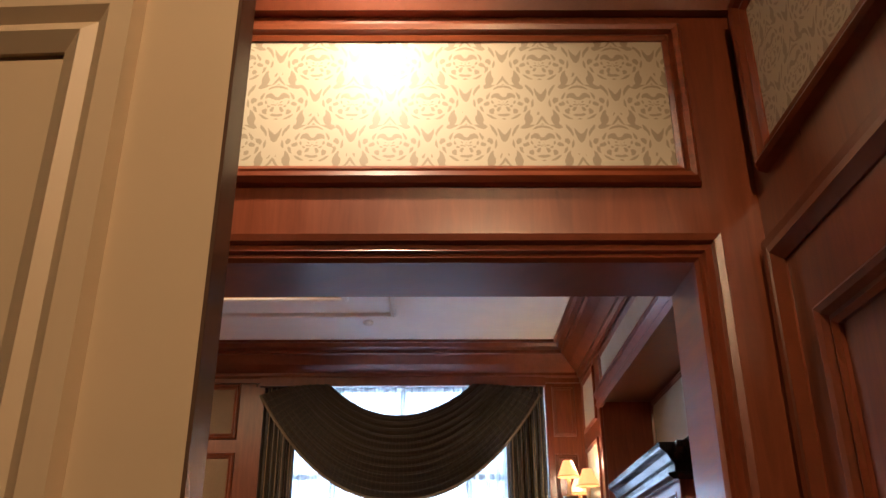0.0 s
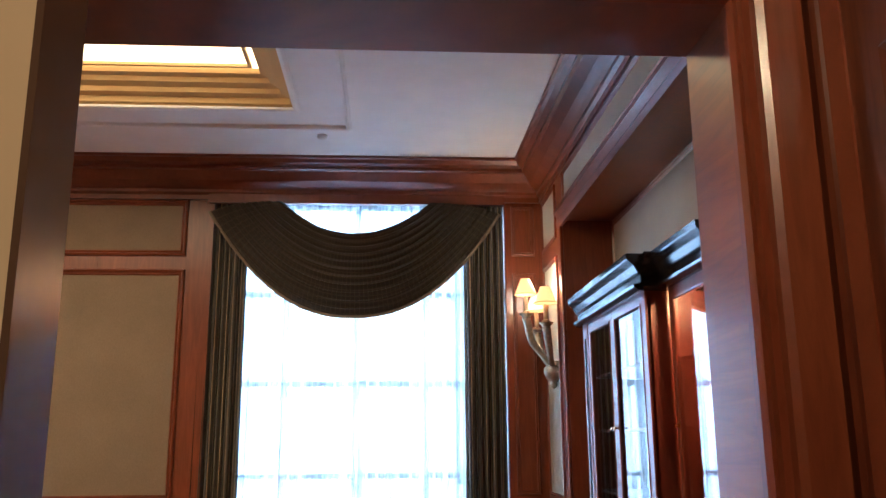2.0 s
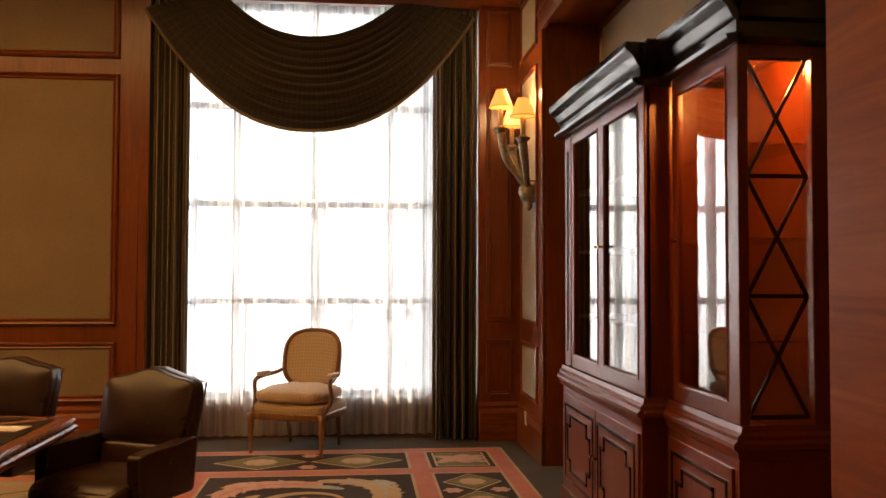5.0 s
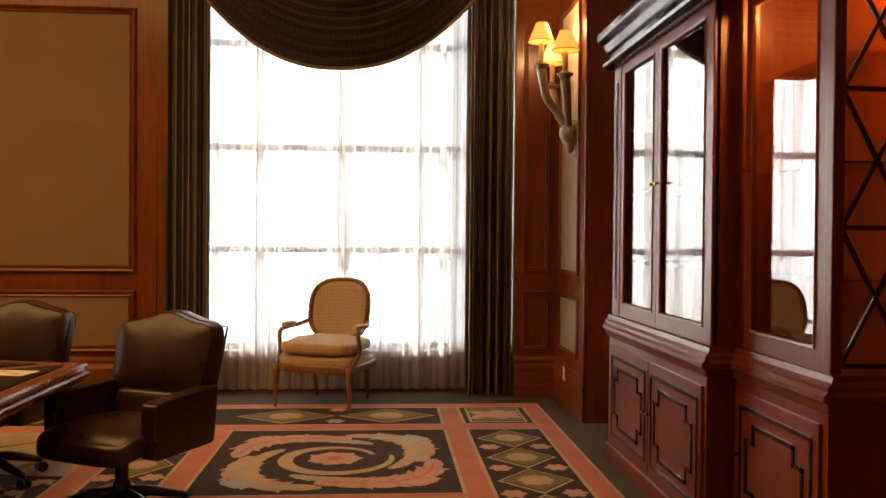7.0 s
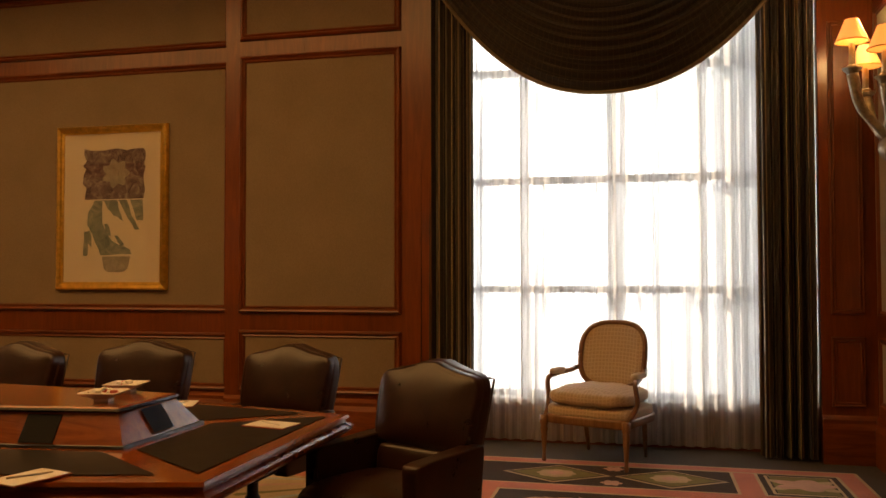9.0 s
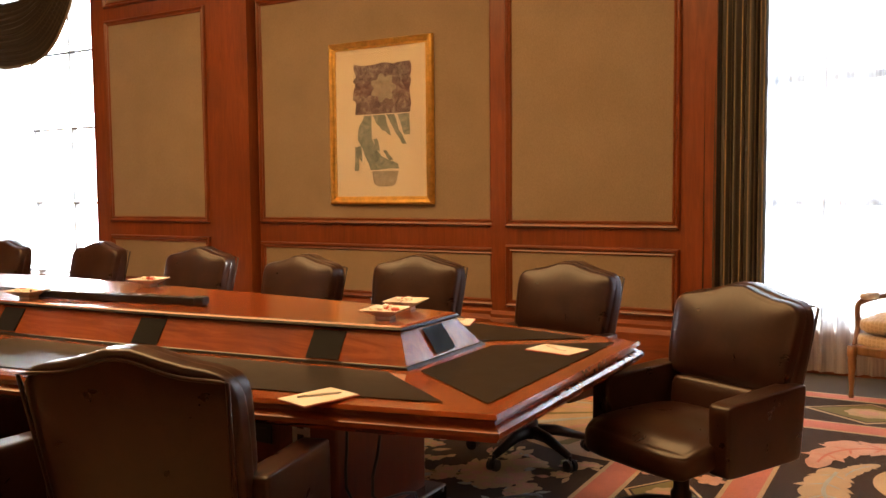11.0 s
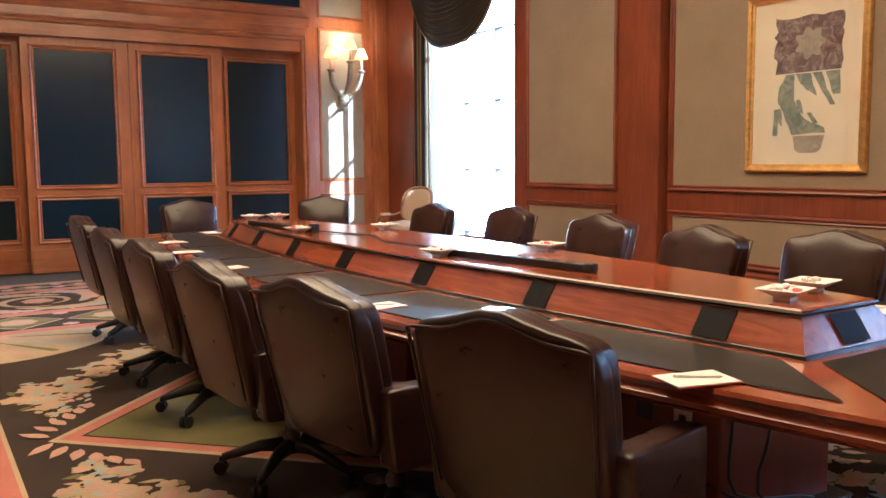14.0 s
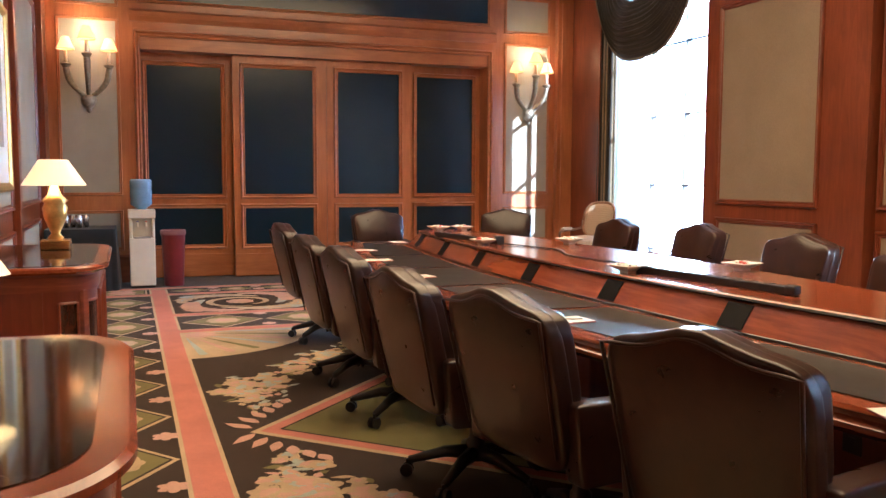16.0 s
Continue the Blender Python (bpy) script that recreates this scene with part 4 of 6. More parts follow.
for k, (x, y, r) in enumerate(near + far + ends):
    if k == 0:
        chair0.matrix_world = pose(x, y, 0.009, 0, 0, r)
    else:
        copy_thing(chair0, pose(x, y, 0.009, 0, 0, r))


# ---- sliding partition ----
def sliding_door(y0, y1, p0, p1, set_back):
    d = thing("sliding_door", "honey cherry sliding partition door with navy panels", "door", "partition doors")
    x1 = WX - 0.03 - set_back
    part("slab", boxes((x1 - 0.05, x1, y0, y1, 0.01, 3.05)), WOOD_P, d)
    f = face_w(x1)
    for v0, v1 in ((1.14, 2.85), (0.45, 0.945)):
        bm = bmesh.new()
        box(bm, p0, p1, v0, v1, -0.02, 0.004, m=f)
        part("panel", bm, NAVY, d, "dark navy panel")
        part("panel_moulding", rect_moulding(f, p0, p1, v0, v1, MOULD), WOOD_PH, d)
    part("kick_rail", boxes((x1, x1 + 0.012, y0 + 0.01, y1 - 0.01, 0.02, 0.32), bev=0.003), WOOD_PH, d)


sliding_door(2.74, 3.96, 2.82, 3.77, 0.26)
sliding_door(3.91, 5.195, 4.06, 5.00, 0.09)
sliding_door(5.20, 6.45, 5.36, 6.26, 0.09)
sliding_door(6.40, 7.60, 6.59, 7.475, 0.26)


# ---- wall sconces ----
def sconce(m, watts):
    """Out of the wall along +y, its foot boss about 2.3 m up."""
    sc = thing("wall_sconce", "three-arm antique silver horn sconce with lit parchment shades", "wall lamp", "wall sconces", m=m)
    part("boss", lathe([(0.005, 2.14), (0.026, 2.16), (0.036, 2.18), (0.026, 2.20), (0.062, 2.23), (0.090, 2.29), (0.084, 2.34), (0.05, 2.37)], 16, 0, 0.07), BRONZE, sc, smooth=True)
    part("wall_plate", lathe([(0.06, 2.22), (0.07, 2.26), (0.07, 2.36), (0.05, 2.40)], 12, 0, 0.03), BRONZE, sc, smooth=True)
    for dx, dy, zc in ((-0.25, 0.17, 2.72), (0.0, 0.31, 2.84), (0.25, 0.17, 2.72)):
        k = zc - 2.34
        arm = part("arm", tube(curve_pts([(0, 0.07, 2.33), (dx * 0.45, 0.07 + dy * 0.25, 2.34 + k * 0.18), (dx * 0.86, dy * 0.85, 2.34 + k * 0.5), (dx, dy, zc - 0.03)]), [0.024 + 0.016 * i / 24 for i in range(25)], 10), BRONZE, sc, smooth=True)
        part("cup", lathe([(0.03, zc - 0.05), (0.04, zc - 0.02), (0.062, zc), (0.066, zc + 0.01), (0.04, zc + 0.015), (0.03, zc + 0.03)], 16, dx, dy), BRONZE, arm, smooth=True)
        part("candle", lathe([(0.021, zc + 0.02), (0.021, zc + 0.17), (0.012, zc + 0.18)], 12, dx, dy), CANDLE, arm, "ivory candle sleeve", True)
        bm = lathe([(0.105, zc + 0.19), (0.044, zc + 0.34)], 24, dx, dy, caps=False)
        bm = lathe([(0.042, zc + 0.34), (0.103, zc + 0.19)], 24, dx, dy, bm, caps=False)
        part("shade", bm, SHADE, arm, "small glowing parchment shade", True)
        part("shade_trim", tube([(dx + 0.106 * math.cos(a), dy + 0.106 * math.sin(a), zc + 0.19) for a in [2 * math.pi * q / 24 for q in range(25)]], 0.004, 5), GILT, arm)
    place = m @ Vector((0, 0.24, 3.15))
    bulb("sconce_bulb", place, watts, (1.0, 0.66, 0.34), 0.06)
    return sc


sconce(pose(EX + 0.015, 8.30, -0.05, 0, 0, 90), 9)
sconce(pose(WX, 2.12, 0.03, 0, 0, -90), 5)
sconce(pose(WX, 8.25, 0.03, 0, 0, -90), 5)


# ---- bookcase in the east recess ----
case = thing("breakfront_bookcase", "tall mahogany breakfront bookcase with glazed doors and ebonised lines", "bookcase")
XA, XB, XK = 2.73, 2.86, 3.285
YA0, YA1, YB0, YC0 = 5.24, 6.88, 4.44, 4.44
part("plinth", boxes((XA - 0.01, XK, YA0 - 0.01, YA1 + 0.01, 0, 0.10), (XB - 0.01, XK, YC0, YA0 - 0.012, 0, 0.10), bev=0.006), WOOD_C, case)
part("base_body", boxes((XA + 0.01, XK, YA0, YA1, 0.10, 0.82), (XB + 0.01, XK, YC0, YA0 - 0.002, 0.10, 0.82)), WOOD_C, case)
WAIST = [(0, 0.78), (0.015, 0.79), (0.02, 0.82), (0.035, 0.83), (0.035, 0.85), (0.02, 0.865), (0.02, 0.88), (0.005, 0.895), (0, 0.92)]
CORN = [(0, 2.48), (0.02, 2.48), (0.05, 2.50), (0.055, 2.515), (0.012, 2.525), (0.012, 2.575), (0.03, 2.59), (0.05, 2.63), (0.085, 2.66), (0.09, 2.67), (0.09, 2.70), (0, 2.70)]
for prof, nm in ((WAIST, "waist_moulding"), (CORN, "cornice")):
    wm = WOOD_CH if prof is WAIST else EBONY
    part(nm, run(prof, (XA + 0.01, YA0 - 0.03), (XA + 0.01, YA1 + 0.03), (-1, 0)), wm, case)
    part(nm, run(prof, (XA + 0.012, YA0), (XK, YA0), (0, -1)), wm, case)
    part(nm, run(prof, (XA + 0.012, YA1), (XK, YA1), (0, 1)), wm, case)
    part(nm, run(prof, (XB + 0.01, YC0 - 0.03), (XB + 0.01, YA0), (-1, 0)), wm, case)
    part(nm, run(prof, (XB + 0.012, YC0), (XK, YC0), (0, -1)), wm, case)
part("top_board", boxes((XA + 0.02, XK, YA0, YA1, 2.53, 2.56), (XB + 0.02, XK, YC0, YA0, 2.53, 2.56)), WOOD_C, case)
part("back_panel", boxes((XK - 0.015, XK, YC0, YA1, 0.82, 2.53)), WOOD_C, case)
for y in (YA1 - 0.03, YA0):
    x0 = XA + 0.04 if y >= YA0 else XB + 0.04
    part("side_panel", boxes((x0, XK, y, y + 0.03, 0.82, 2.53)), WOOD_C, case)
for z in (1.25, 1.68, 2.08):
    part("shelf", boxes((XA + 0.10, XK, YA0 + 0.03, YA1 - 0.03, z, z + 0.02)), WOOD_C, case)
    part("glass_shelf", boxes((XB + 0.08, XK, YC0 + 0.06, YA0, z, z + 0.008)), GLASS, case)


def glazed_door(x, y0, y1, z0, z1, key_y):
    d = part("door", boxes((x, x + 0.03, y0, y0 + 0.06, z0, z1), (x, x + 0.03, y1 - 0.06, y1, z0, z1), (x, x + 0.03, y0 + 0.06, y1 - 0.06, z0, z0 + 0.08), (x, x + 0.03, y0 + 0.06, y1 - 0.06, z1 - 0.07, z1)), WOOD_C, case)
    part("glass", boxes((x + 0.014, x + 0.018, y0 + 0.05, y1 - 0.05, z0 + 0.05, z1 - 0.05)), GLASS, d)
    part("bead", rect_moulding(face_e(x), -(y1 - 0.06), -(y0 + 0.06), z0 + 0.08, z1 - 0.07, [(-0.012, -0.006), (-0.008, 0.004), (0.0, 0.006), (0.004, 0.0), (0, -0.01)]), WOOD_CH, d)
    part("escutcheon", lathe([(0.012, 0), (0.012, 0.004), (0.006, 0.006)], 10), BRASS, d).matrix_world = Matrix.Translation((x, key_y, 1.70)) @ Matrix.Rotation(radians(-90), 4, "Y")
    part("key", tube([(x - 0.03, key_y, 1.70), (x - 0.003, key_y, 1.70)], [0.011, 0.004], 8), BRASS, d)
    return d


glazed_door(XA + 0.03, 6.03, 6.72, 0.92, 2.49, 6.07)
glazed_door(XA + 0.03, 5.29, 6.025, 0.92, 2.49, 5.985)
glazed_door(XB + 0.02, YB0 + 0.06, YA0 - 0.06, 0.92, 2.49, YA0 - 0.10)
part("stile", boxes((XA + 0.025, XA + 0.06, 6.725, YA1, 0.92, 2.49), bev=0.005), WOOD_C, case)
part("stile", boxes((XA + 0.025, XA + 0.06, YA0, 5.285, 0.92, 2.49), bev=0.005), WOOD_C, case)
part("stile", boxes((XB + 0.015, XB + 0.06, YB0, YB0 + 0.055, 0.92, 2.52), bev=0.005), WOOD_C, case)
part("stile", boxes((XK - 0.09, XK, YB0, YB0 + 0.05, 0.92, 2.52), bev=0.005), WOOD_C, case)
part("head_rail", boxes((XB + 0.06, XK - 0.09, YB0, YB0 + 0.05, 2.43, 2.52)), WOOD_C, case)
part("frieze", boxes((XA + 0.025, XA + 0.06, YA0, YA1, 2.49, 2.53)), WOOD_C, case)
part("frieze", boxes((XB + 0.02, XB + 0.05, YB0 + 0.055, YA0, 2.49, 2.53)), WOOD_C, case)
part("side_line", boxes((XA + 0.020, XA + 0.025, 6.78, 6.81, 1.02, 2.38), bev=0.001), EBONY, case)
# crossed lattice of the end bay
x0, x1 = XB + 0.06, XK - 0.105
zm = [0.95, 1.445, 1.94, 2.43]
for c, d_ in zip(zm, zm[1:]):
    part("lattice_bar", tube([(x0, YB0 + 0.02, c), (x1, YB0 + 0.02, d_)], 0.010, 4), EBONY, case)
    part("lattice_bar", tube([(x0, YB0 + 0.026, d_), (x1, YB0 + 0.026, c)], 0.010, 4), EBONY, case)
for z in zm:
    part("lattice_bar", tube([(x0, YB0 + 0.02, z), (x1, YB0 + 0.02, z)], 0.012, 4), EBONY, case)
part("end_glass", boxes((x0, x1, YB0 + 0.032, YB0 + 0.036, 0.92, 2.43)), GLASS, case)
bulb("cabinet_light", (XB + 0.22, 4.70, 2.46), 12, (1.0, 0.40, 0.12), 0.04)


def stepped_line(x, y0, y1, z0, z1, s=0.07):
    pts = [(y0 + s, z0), (y1 - s, z0), (y1 - s, z0 + s), (y1, z0 + s), (y1, z1 - s), (y1 - s, z1 - s), (y1 - s, z1), (y0 + s, z1), (y0 + s, z1 - s), (y0, z1 - s), (y0, z0 + s), (y0 + s, z0 + s)]
    bm = bmesh.new()
    for (a, c), (b_, d_) in zip(pts, pts[1:] + pts[:1]):
        box(bm, x - 0.008, x + 0.004, min(a, b_) - 0.008, max(a, b_) + 0.008, min(c, d_) - 0.008, max(c, d_) + 0.008)
    return bm


for x, y0, y1 in ((XA + 0.01, 6.04, 6.80), (XA + 0.01, 5.27, 6.03), (XB + 0.01, 4.48, 5.19)):
    d = part("cupboard_door", boxes((x - 0.014, x, y0, y1, 0.14, 0.74), bev=0.003), WOOD_C, case)
    part("outer_line", rect_moulding(face_e(x - 0.014), -y1 + 0.05, -y0 - 0.05, 0.19, 0.67, [(-0.006, -0.002), (-0.006, 0.006), (0.010, 0.006), (0.010, -0.002)]), EBONY, d)
    part("inlay_line", stepped_line(x - 0.014, y0 + 0.11, y1 - 0.11, 0.25, 0.61), EBONY, d)
    ky = y0 + 0.03 if y1 > 6.2 else y1 - 0.03
    part("pull", tube([(x - 0.04, ky, 0.46), (x - 0.014, ky, 0.46)], [0.012, 0.005], 8), BRASS, d)

# ---- oval-back armchairs by the windows ----
CANE = checked_cloth("striped_silk", (0.57, 0.43, 0.29), (0.67, 0.54, 0.38), 16, 40, 0.3)
FRUIT = wood("fruitwood", (0.16, 0.078, 0.034), (0.25, 0.125, 0.058), (0.34, 0.19, 0.095))


def armchair():
    """Faces +y."""
    ch = thing("armchair", "oval-back fauteuil in carved fruitwood with striped cream upholstery", "armchair", "window armchairs")
    for s in (-1, 1):
        part("front_leg", lathe([(0.014, 0.0), (0.018, 0.02), (0.013, 0.05), (0.020, 0.15), (0.028, 0.25), (0.024, 0.27), (0.031, 0.285), (0.031, 0.35)], 12, s * 0.33, 0.28), FRUIT, ch, smooth=True)
        part("rear_leg", tube([(s * 0.24, -0.30, 0.0), (s * 0.245, -0.27, 0.17), (s * 0.25, -0.25, 0.36)], [0.014, 0.019, 0.024], 8), FRUIT, ch, smooth=True)
        arm = part("armrest", tube(curve_pts([(s * 0.33, 0.25, 0.34), (s * 0.36, 0.15, 0.46), (s * 0.355, 0.17, 0.60), (s * 0.34, 0.09, 0.635), (s * 0.30, -0.14, 0.655), (s * 0.245, -0.27, 0.70)], 6), 0.019, 8), FRUIT, ch, smooth=True)
        pad = rbox(0.032, 0.10, 0.022, 4, 4)
        bmesh.ops.translate(pad, verts=pad.verts[:], vec=(s * 0.333, 0.05, 0.660))
        part("arm_pad", pad, CANE, arm, smooth=True)
    part("seat_rail", rbox_at(0.345, 0.295, 0.040, 9, (0, -0.005, 0.325)), FRUIT, ch, smooth=True)
    part("seat", rbox_at(0.342, 0.292, 0.05, 6, (0, -0.005, 0.385)), CANE, ch, smooth=True)

    def puff(u, v, w, x, y, z):
        return x, y, z * (0.75 + 0.35 * (1 - u * u) * (1 - v * v)) + 0.006 * math.sin(9 * u + 4 * v)

    c = rbox(0.330, 0.305, 0.080, 4.0, 12, puff)
    bmesh.ops.translate(c, verts=c.verts[:], vec=(0, 0.02, 0.492))
    part("cushion", c, CANE, ch, smooth=True)

    def oval(u, v, w, x, y, z):
        return x, y + 0.05 * u * u * (0.5 if v > 0 else 1) - 0.20 * (z + 0.2), z

    def rim_pt(a, k=1.0):
        ca, sa = math.cos(a), math.sin(a)
        e = 2 / 2.9
        x = 0.27 * k * math.copysign(abs(ca) ** e, ca)
        z = 0.25 * k * math.copysign(abs(sa) ** e, sa)
        return Vector((x, -0.235 + 0.05 * (x / 0.27) ** 2 - 0.20 * (z + 0.2), 0.775 + z))

    bk = rbox(0.262, 0.030, 0.242, 2.9, 10, oval)
    bmesh.ops.translate(bk, verts=bk.verts[:], vec=(0, -0.235, 0.775))
    part("backrest", bk, CANE, ch, smooth=True)
    part("back_frame", tube([rim_pt(2 * math.pi * k / 40) for k in range(41)], 0.021, 8), FRUIT, ch, "carved fruitwood back rim", True)
    return ch


def rbox_at(sx, sy, sz, n, at, seg=7):
    bm = rbox(sx, sy, sz, n, seg)
    bmesh.ops.translate(bm, verts=bm.verts[:], vec=at)
    return bm


arm0 = armchair()
for ob in arm0.children:
    if ob.name.startswith(("cushion", "seat", "backrest")):
        me = ob.data
        uvl = me.uv_layers.new(name="UVMap")
        for lp in me.loops:
            co = me.vertices[lp.vertex_index].co
            uvl.data[lp.index].uv = (co.x * 2.2, (co.y * 0.7 + co.z) * 1.0)
arm0.matrix_world = pose(0.83, 8.71, 0.004, 0, 0, 158)
copy_thing(arm0, pose(-9.35, 8.45, 0.010, 0, 0, 200))

# ---- framed print in the recess ----
pic = thing("framed_print", "gilt framed abstract print of a dark flower in a pot", "picture")
P_ = face_n(NY + 0.13)
part("gilt_frame", rect_moulding(P_, -4.17, -3.155, 1.347, 2.735, [(0, 0.0), (0, 0.022), (0.02, 0.026), (0.03, 0.040), (0.055, 0.046), (0.07, 0.036), (0.075, 0)]), GILT, pic)
bm = bmesh.new()
box(bm, -4.175, -3.15, 1.342, 2.74, 0.0, 0.014, m=P_)
part("mat_board", bm, plain("cream_mat", (0.76, 0.67, 0.52), 0.6, vary=0.04), pic)


def print_ink(name, a, b_, c, scale):
    m, nt, b = mat_base(name)
    n = noise_tex(nt, coords(nt), scale, 6, 0.65, 1.2)
    nt.links.new(ramp(nt, n, [(0.33, a), (0.5, b_), (0.66, c)]), b.inputs["Base Color"])
    b.inputs["Roughness"].default_value = 0.6
    return m


INK1 = print_ink("plum_ink", (0.07, 0.038, 0.040), (0.16, 0.095, 0.095), (0.34, 0.28, 0.24), 14)
INK2 = print_ink("green_ink", (0.11, 0.145, 0.125), (0.20, 0.24, 0.20), (0.36, 0.36, 0.28), 10)
INK3 = print_ink("grey_ink", (0.26, 0.23, 0.18), (0.36, 0.32, 0.25), (0.45, 0.40, 0.31), 12)


def blob(pts, h):
    bm = bmesh.new()
    bm.faces.new([bm.verts.new(P_ @ Vector((u, v, h))) for u, v in pts])
    return bm


rng = random.Random(4)
edge = []
for k in range(40):
    t = k / 40 * 4
    u, v = ((t, 0), (1, t - 1), (3 - t, 1), (0, 4 - t))[int(t)]
    edge.append((-3.95 + 0.62 * u + rng.uniform(-0.025, 0.025) * (1 if 0.05 < v else 0), 2.12 + 0.47 * v + rng.uniform(-0.02, 0.02) * (1 if v > 0.05 else 0)))
part("flower_block", blob(edge, 0.016), INK1, pic)
part("petal_mass", blob([(-3.62 + 0.13 * (1 + 0.18 * math.cos(7 * a)) * math.cos(a), 2.36 + 0.12 * (1 + 0.18 * math.cos(7 * a)) * math.sin(a)) for a in [2 * math.pi * k / 36 for k in range(36)]], 0.018), INK3, pic)
LEAVES = (((0.17, 1), (0.31, 1), (0.31, 0.58), (0.48, 0.26), (0.79, 0.10), (0.80, 0.02), (0.28, 0.0), (0.14, 0.38), (0.05, 0.55), (0.07, 0.8)),
          ((0.32, 1), (0.55, 1), (0.60, 0.80), (0.66, 0.62), (0.50, 0.72), (0.40, 0.84)), ((0.58, 1), (0.72, 1), (0.80, 0.72), (0.94, 0.46), (0.86, 0.46), (0.70, 0.76)),
          ((0.78, 1), (0.99, 1), (1.0, 0.62), (0.90, 0.62), (0.84, 0.82)), ((0.0, 0.44), (0.11, 0.44), (0.13, 0.14), (0.07, 0.22), (0.06, 0.0), (-0.02, 0.0)),
          ((0.34, 0.56), (0.40, 0.58), (0.46, 0.34), (0.40, 0.36)), ((0.52, 0.34), (0.58, 0.36), (0.70, 0.18), (0.62, 0.18)))
for k, leaf_ in enumerate(LEAVES):
    out = []
    for (a, c), (b_, d_) in zip(leaf_, leaf_[1:] + leaf_[:1]):
        for q in range(3):
            t = q / 3
            wob = 0.012 if q and min(c, d_) < 0.98 else 0.0
            out.append((-3.95 + 0.62 * (a + (b_ - a) * t + rng.uniform(-wob, wob)), 1.595 + 0.515 * (c + (d_ - c) * t + rng.uniform(-wob, wob))))
    part("leaf_stroke", blob(out, 0.016 + 0.0006 * k), INK2, pic)
part("pot", blob([(-3.76, 1.585), (-3.46, 1.585), (-3.49, 1.47), (-3.54, 1.44), (-3.70, 1.44), (-3.74, 1.47)], 0.016), INK3, pic)
pg = bmesh.new()
box(pg, -4.17, -3.155, 1.347, 2.735, 0.028, 0.030, m=P_)
part("glass", pg, GLASS, pic)

# a second gilt picture on the south wall
pic2 = thing("framed_print", "gilt framed print in a pale mat on the south wall", "picture")
S2 = face_s(SY + 0.01)
part("gilt_frame", rect_moulding(S2, 6.45, 7.45, 1.32, 2.75, [(0, 0.0), (0, 0.022), (0.03, 0.040), (0.055, 0.046), (0.075, 0.03), (0.075, 0)]), GILT, pic2)
bm = bmesh.new()
box(bm, 6.44, 7.46, 1.31, 2.76, 0.0, 0.014, m=S2)
part("mat_board", bm, PAPER, pic2)
bm = bmesh.new()
box(bm, 6.70, 7.20, 1.62, 2.45, 0.014, 0.016, m=S2)
part("print", bm, INK3, pic2)


# ---- sideboards with lamps ----
def bowed(x0, x1, y0, y1, inset=0.0, n=26):
    """A top with rounded front corners and a straight back."""
    r = 0.34 - inset
    x0, x1, y1 = x0 + inset, x1 - inset, y1 - inset
    pts = [(x1, y0)]
    pts += [(x1 - r + r * math.cos(a), y1 - r * 0.8 + r * 0.8 * math.sin(a)) for a in [math.pi / 2 * k / n for k in range(n + 1)]]
    pts += [(x0 + r + r * math.cos(a), y1 - r * 0.8 + r * 0.8 * math.sin(a)) for a in [math.pi / 2 + math.pi / 2 * k / n for k in range(n + 1)]]
    return pts + [(x0, y0)]


BURL = wood("dark_burl_veneer", (0.020, 0.007, 0.004), (0.045, 0.014, 0.007), (0.085, 0.028, 0.012), (7, 7, 2.0), (0.15, 0.28), 0.5)


